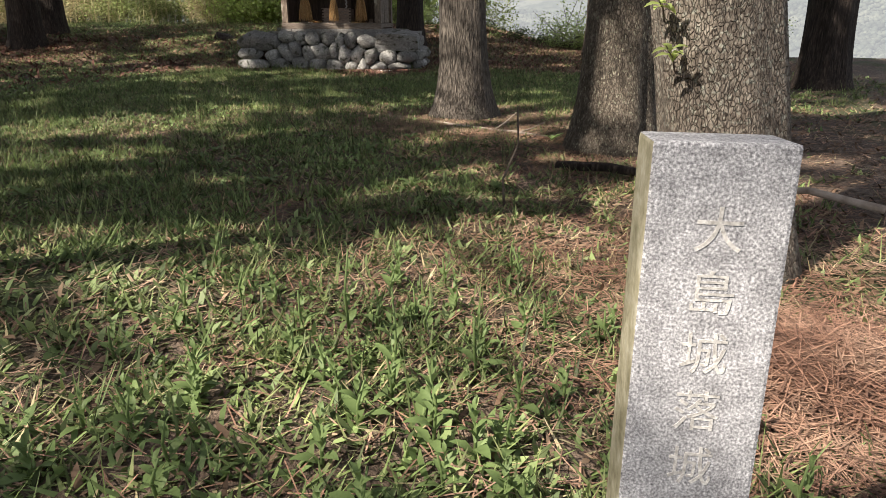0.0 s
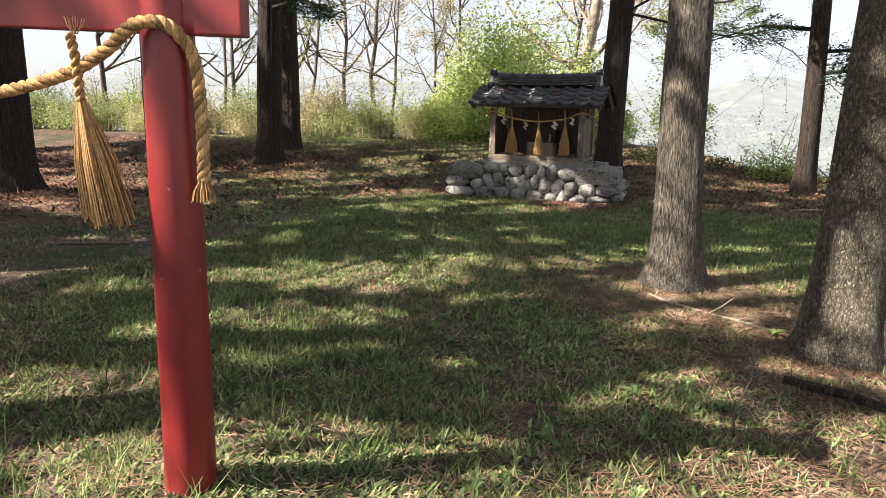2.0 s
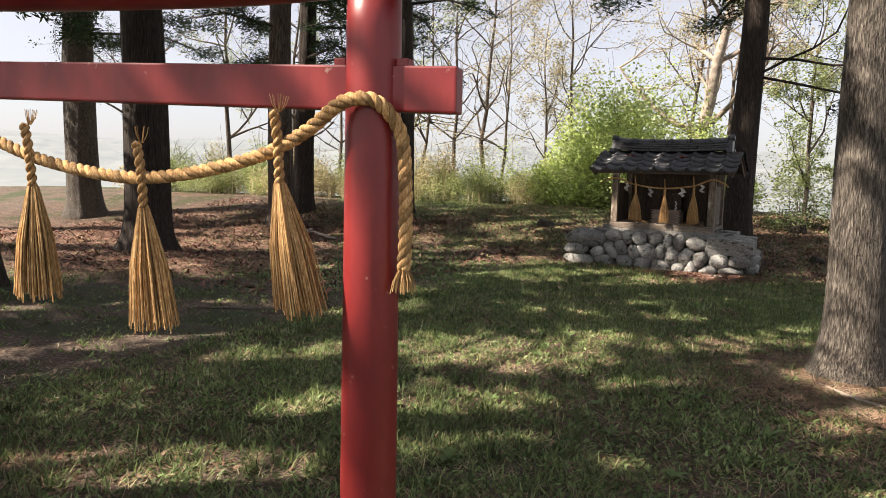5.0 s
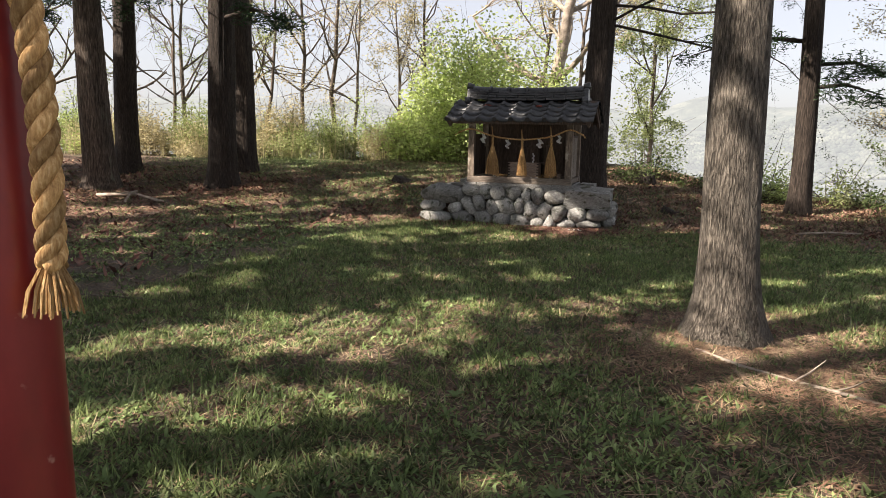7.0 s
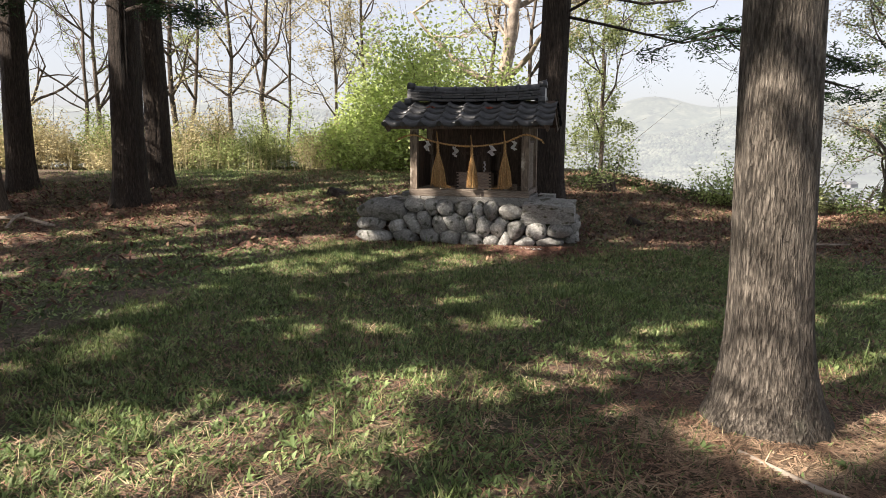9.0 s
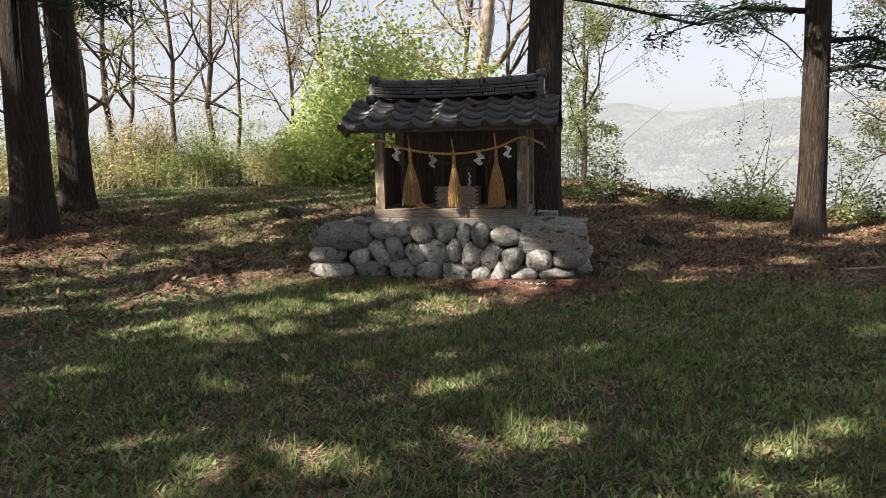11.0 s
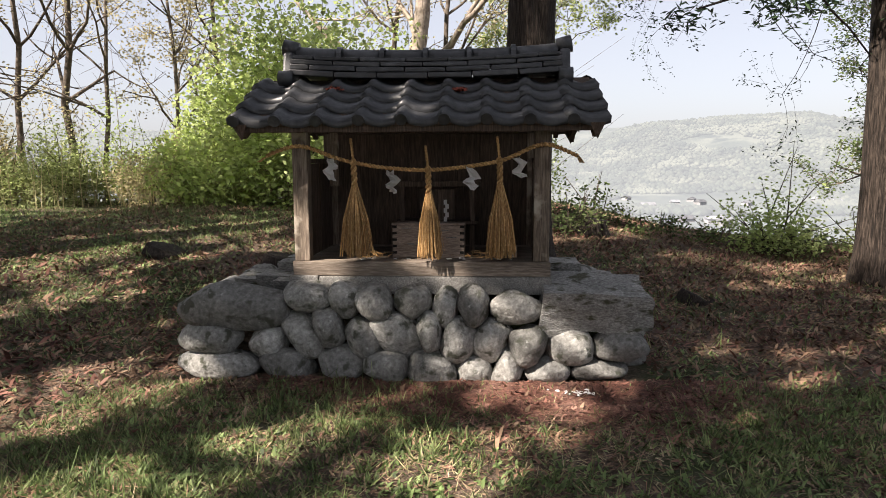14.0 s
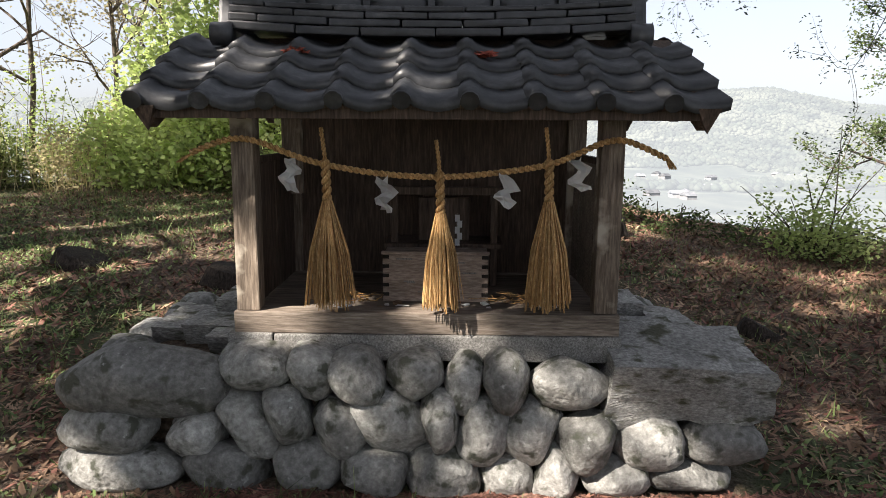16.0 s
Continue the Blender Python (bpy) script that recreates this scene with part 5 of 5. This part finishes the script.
zr = 1.93
for layer, (half, th) in enumerate(((0.16, 0.042), (0.135, 0.038), (0.115, 0.036), (0.098, 0.03))):
    cuts = [-0.93] + sorted(-0.93 + 1.86 * (k + 0.5 * (layer % 2) + r.uniform(-0.08, 0.08)) / 6 for k in range(0 if layer % 2 else 1, 6)) + [0.93]
    for a, b in zip(cuts, cuts[1:]):
        for y0, y1 in ((RIDGE_Y - half, RIDGE_Y - 0.004), (RIDGE_Y + 0.004, RIDGE_Y + half)):
            ridge_piece("ridge_tile", a + 0.003, b - 0.003, y0, y1, zr + 0.004, zr + th)
    zr += th
for k in range(6):
    a, b = -0.9 + 0.3 * k, -0.9 + 0.3 * (k + 1)
    path = [(a + (b - a) * i / 4, RIDGE_Y - SY, zr - SZ + 0.0 + 0.035 * abs((a + (b - a) * i / 4) / 0.95) ** 2.4) for i in range(5)]
    make("ridge_cap", *tube(path, [0.068, 0.066, 0.066, 0.066, 0.066], 18), TILE, shrine, smooth=True)
    if k:
        z = zr - SZ + 0.035 * abs(a / 0.95) ** 2.4
        make("cap_collar", *tube([(a - 0.016, RIDGE_Y - SY, z), (a + 0.016, RIDGE_Y - SY, z)], [0.08, 0.08], 18), TILE, shrine)
for sx in (-1, 1):
    # end ornament: a stepped shield with a round boss on top and a scroll at each side
    x = sx * 0.945
    bm = box(x - 0.035, RIDGE_Y - 0.15 - SY, 1.895 - SZ, x + 0.035, RIDGE_Y + 0.15 - SY, 2.125 - SZ, 0.02)
    for v in bm.verts:
        f = (v.co.z - (1.895 - SZ)) / 0.23
        v.co.y *= 1.05 - 0.42 * f
    orn = part("ridge_end_tile", bm, TILE, shrine, "stepped ridge end tile")
    make("boss", *tube([(x - sx * 0.05, RIDGE_Y - SY, 2.15 - SZ), (x + sx * 0.05, RIDGE_Y - SY, 2.17 - SZ)], [0.052, 0.058], 16), TILE, orn, smooth=True)
    for sy in (-1, 1):
        make("scroll", *tube([(x - 0.045, RIDGE_Y + sy * 0.165 - SY, 1.94 - SZ), (x + 0.045, RIDGE_Y + sy * 0.165 - SY, 1.94 - SZ)], [0.052, 0.052], 16), TILE, orn, smooth=True)


# ---- ground cover ----
def blades(n, x, y, length, width, seed, flat=0.0, tip=0.15, lift=0.0):
    """n narrow leaves at places x, y; flat: how far they lie down (1: flat on the ground)."""
    r = np.random.default_rng(seed)
    z = ground_z(x, y) + bumps(x, y) + lift
    a = r.uniform(0, 2 * math.pi, n)
    el = np.clip(r.normal((1 - flat) * 1.15, 0.28 if flat < 0.9 else 0.06, n), -0.03 if flat > 0.9 else 0.1, 1.5)
    ln = length * r.uniform(0.5, 1.35, n)
    d = np.stack([np.cos(a) * np.cos(el), np.sin(a) * np.cos(el), np.sin(el)], 1) * ln[:, None]
    b = a + math.pi / 2 + r.normal(size=n) * 0.4
    s = np.stack([np.cos(b), np.sin(b), np.zeros(n)], 1) * (width * r.uniform(0.6, 1.3, n) / 2)[:, None]
    p = np.stack([x, y, z], 1)
    if flat > 0.9:
        p = p - d / 2
        p[:, 2] += 0.004 + r.uniform(0, 0.012, n)
        return np.stack([p - s, p + s, p + d + s, p + d - s], 1)
    m = p + d * 0.55 + np.array([0, 0, 1]) * (ln * 0.07)[:, None]
    return np.stack([p - s * 0.7, p + d * 0.98, m + s, p + s * 0.7], 1) if tip < 0 else np.stack([p - s, p + s, p + d + s * tip, p + d - s * tip], 1)


def patchy(x, y, k, seed):
    """Smooth 0 to 1 field of patches about 1/k metres across."""
    o = seed * 1.7
    f = np.sin(k * 1.9 * x + 1.3 * np.sin(k * 1.1 * y + o)) * np.sin(k * 1.7 * y + 1.1 * np.sin(k * 1.3 * x + o)) + 0.6 * np.sin(k * 4.3 * x + o) * np.sin(k * 3.9 * y - o)
    return np.clip(0.5 + 0.42 * f, 0, 1)


def litterness(x, y):
    """Where needles and dead leaves lie instead of grass: under the trees, beside and behind the shrine."""
    f = np.zeros_like(x)
    for tx, ty, rad in ((2.74, -5.72, 1.1), (3.86, -7.1, 1.3), (4.0, -9.2, 1.1), (-6.45, 1.4, 1.5), (-8.7, 0.4, 2.2), (-7.35, -4.1, 2.6), (4.45, 2.45, 2.0), (0.92, 2.8, 2.6), (1.0, -0.5, 0.7), (-11, -2, 3.5), (6.2, -6.5, 2.6), (5.2, -9.0, 1.6)):
        f = np.maximum(f, np.clip(1.35 - np.hypot(x - tx, y - ty) / rad, 0, 1))
    f = np.maximum(f, 0.95 * smoothstep((y + 0.8) / 1.6) * smoothstep((x - 0.2) / 1.5))
    f = np.maximum(f, 0.7 * smoothstep((y - 0.2) / 1.5) * smoothstep((x + 3.5) / 2))
    f = np.maximum(f, 0.75 * np.clip(1.3 - np.hypot((x + 2.1) / 1.2, y / 1.5), 0, 1))
    f = np.maximum(f, 0.25 * smoothstep((y - 1.0) / 2))
    return np.clip(f, 0, 1)


def scatter(n, seed, near=0.62, tuft=1, width=0.03):
    """Places on the ground, most of them along the walk; tuft: how many grow from one spot, width: the spot's size."""
    r = np.random.default_rng(seed)
    n = n // tuft
    k = int(n * near)
    x = np.concatenate([r.uniform(-1.9, 4.6, k), r.uniform(-11, 8, n - k)])
    y = np.concatenate([r.uniform(-11.2, -0.3, k), r.uniform(-11.5, 9, n - k)])
    u = np.repeat(r.random(n), tuft)
    spot = np.repeat(width * r.uniform(0.4, 1.6, n), tuft)
    x, y = np.repeat(x, tuft) + r.normal(size=n * tuft) * spot, np.repeat(y, tuft) + r.normal(size=n * tuft) * spot
    on_base = (np.abs(x + 0.05) < 1.5) & (y > -0.25) & (y < 1.45)
    return x[~on_base], y[~on_base], u[~on_base]


x, y, u = scatter(470000, 1, tuft=14, width=0.03)
keep = u < (1 - 0.95 * litterness(x, y)) * (0.16 + 0.84 * patchy(x, y, 0.8, 1) ** 1.2) * (0.45 + 0.55 * patchy(x, y, 2.3, 21))
tagged(quads("grass", blades(keep.sum(), x[keep], y[keep], 0.066, 0.009, 2, 0.45), GRASS), "short uneven green grass in patches", "grass", kind="stuff")
x, y, u = scatter(150000, 3, tuft=5, width=0.04)
keep = u < (0.5 + 0.2 * litterness(x, y)) * (0.2 + 0.8 * patchy(x, y, 1.6, 12)) + 0.08
tagged(quads("dry_grass", blades(keep.sum(), x[keep], y[keep], 0.065, 0.0075, 4, 0.75), DRYGRASS), "pale dead grass blades lying among the green", "dry grass", kind="stuff")
x, y, u = scatter(40000, 5, tuft=7, width=0.02)
keep = u < (1 - litterness(x, y)) * patchy(x, y, 1.3, 4) ** 2
tagged(quads("tall_grass", blades(keep.sum(), x[keep], y[keep], 0.15, 0.006, 6, 0.25), GRASS), "taller tufts of fresh grass", "grass", kind="stuff")
x, y, u = scatter(250000, 7, 0.62, 9, 0.035)
keep = u < (1 - 0.8 * litterness(x, y)) * (0.2 + 0.8 * patchy(x, y, 1.1, 9))
tagged(quads("clover", blades(keep.sum(), x[keep], y[keep], 0.042, 0.021, 8, 0.55, -1), HERB), "low broad-leaved weeds among the grass", "weeds", kind="stuff")
x, y, u = scatter(260000, 9, 0.45)
keep = u < 0.08 + 0.86 * np.maximum(litterness(x, y), 0.4 * patchy(x, y, 0.9, 2) ** 2)
tagged(quads("needle_litter", blades(keep.sum(), x[keep], y[keep], 0.1, 0.0032, 10, 1.0, lift=0.006), LITTER), "fallen brown needles and straws on the soil", "needle litter", kind="stuff")
x, y, u = scatter(230000, 11, 0.3)
keep = u < 0.14 + 0.7 * np.maximum(litterness(x, y), 0.55 * patchy(x, y, 1.2, 6) ** 2)
tagged(quads("dead_leaves", blades(keep.sum(), x[keep], y[keep], 0.045, 0.02, 12, 0.84, -1), DRYLEAF), "dry curled leaves strewn over the ground", "dead leaves", kind="stuff")
r = np.random.default_rng(44)
x, y = r.uniform(-6, 6.5, 130000), r.uniform(-1.2, 8, 130000)
keep = ~((np.abs(x + 0.05) < 1.5) & (y > -0.25) & (y < 1.45)) & (r.random(130000) < 0.18 + 0.75 * litterness(x, y) * patchy(x, y, 1.1, 8))
tagged(quads("leaf_mould", blades(keep.sum(), x[keep], y[keep], 0.07, 0.03, 45, 0.8, -1), DRYLEAF), "thick layer of dead leaves behind the shrine", "dead leaves", kind="stuff")
x, y = r.uniform(-6, 6.5, 70000), r.uniform(-1.4, 7, 70000)
keep = ~((np.abs(x + 0.05) < 1.5) & (y > -0.25) & (y < 1.45)) & (r.random(70000) < 0.06 + 0.8 * litterness(x, y) * patchy(x, y, 1.5, 14))
tagged(quads("brown_leaves", blades(keep.sum(), x[keep], y[keep], 0.075, 0.032, 49, 0.78, -1), RUST), "red-brown fallen leaves lying round the shrine", "dead leaves", kind="stuff")
x, y = r.uniform(-10, 6.5, 40000), r.uniform(0.5, 9, 40000)
keep = r.random(40000) < (1 - 0.6 * litterness(x, y)) * patchy(x, y, 0.6, 3)
tagged(quads("rough_grass", blades(keep.sum(), x[keep], y[keep], 0.12, 0.008, 46, 0.3), GRASS), "rough green grass toward the crest", "grass", kind="stuff")
x, y = r.uniform(-17, -4.5, 70000), r.uniform(-6.5, 4, 70000)
keep = r.random(70000) < 0.35 + 0.65 * litterness(x, y)
tagged(quads("needle_carpet", blades(keep.sum(), x[keep], y[keep], 0.16, 0.009, 47, 1.0, lift=0.01), LITTER), "carpet of reddish needles under the far trees", "needle litter", kind="stuff")
x, y = r.normal(4.05, 0.22, 9000), r.normal(-10.0, 0.2, 9000)
tagged(quads("needle_heap", blades(9000, x, y, 0.13, 0.0026, 48, 0.97, lift=0.01) + np.array([0, 0, 1]) * (0.07 * np.exp(-((x - 4.05) / 0.3) ** 2 - ((y + 10.0) / 0.25) ** 2) * r.random(9000))[:, None, None], LITTER), "orange-brown heap of fallen needles by the marker", "needle litter", kind="stuff")

x, y = r.normal(0.75, 0.7, 9000), -0.22 - np.abs(r.normal(0, 0.26, 9000))
keep = (x > -1.0) & (x < 2.4)
tagged(quads("rust_litter", np.concatenate([blades(keep.sum(), x[keep], y[keep], 0.07, 0.007, 61, 1.0, lift=0.012), blades(8000, x[:8000], y[:8000], 0.055, 0.024, 62, 0.8, -1)]), RUST), "dark red-brown leaf litter before the stone base", "leaf litter", kind="stuff")

x, y = r.uniform(-9, -1.3, 80000), r.uniform(-5, 6, 80000)
keep = (r.random(80000) < (1 - 0.85 * litterness(x, y)) * patchy(x, y, 1.0, 5)) & ~((np.abs(x + 0.05) < 1.5) & (y > -0.25))
tagged(quads("ground_ivy", blades(keep.sum(), x[keep], y[keep], 0.05, 0.028, 71, 0.6, -1), HERB), "dark low creeping weeds in the shade", "weeds", kind="stuff")
x, y = r.uniform(1.6, 6, 60000), r.uniform(-5, 4.5, 60000)
keep = r.random(60000) < (1 - 0.8 * litterness(x, y)) * patchy(x, y, 1.0, 7)
tagged(quads("ground_ivy", blades(keep.sum(), x[keep], y[keep], 0.045, 0.024, 72, 0.6, -1), HERB), "dark low creeping weeds in the shade", "weeds", kind="stuff")

x, y = r.normal(2.8, 0.42, 2600), r.normal(-6.35, 0.34, 2600)
tagged(quads("pale_litter", blades(2600, x, y, 0.15, 0.006, 73, 0.97, lift=0.012), DRYLEAF), "pale dry needles heaped round the foot of a tree", "needle litter", kind="stuff")

x, y = r.uniform(-13, -2.5, 16000), r.uniform(-6, 3, 16000)
keep = r.random(16000) < 0.3 + 0.7 * litterness(x, y)
tagged(quads("bark_litter", blades(keep.sum(), x[keep], y[keep], 0.13, 0.045, 81, 0.82, -1), RUST), "dark curled leaves and bark scraps under the far trees", "leaf litter", kind="stuff")
x, y = r.uniform(-13, -2.5, 9000), r.uniform(-6, 3, 9000)
keep = r.random(9000) < 0.25 + 0.75 * litterness(x, y)
tagged(quads("dead_leaves", blades(keep.sum(), x[keep], y[keep], 0.12, 0.04, 82, 0.82, -1), DRYLEAF), "pale curled leaves under the far trees", "dead leaves", kind="stuff")
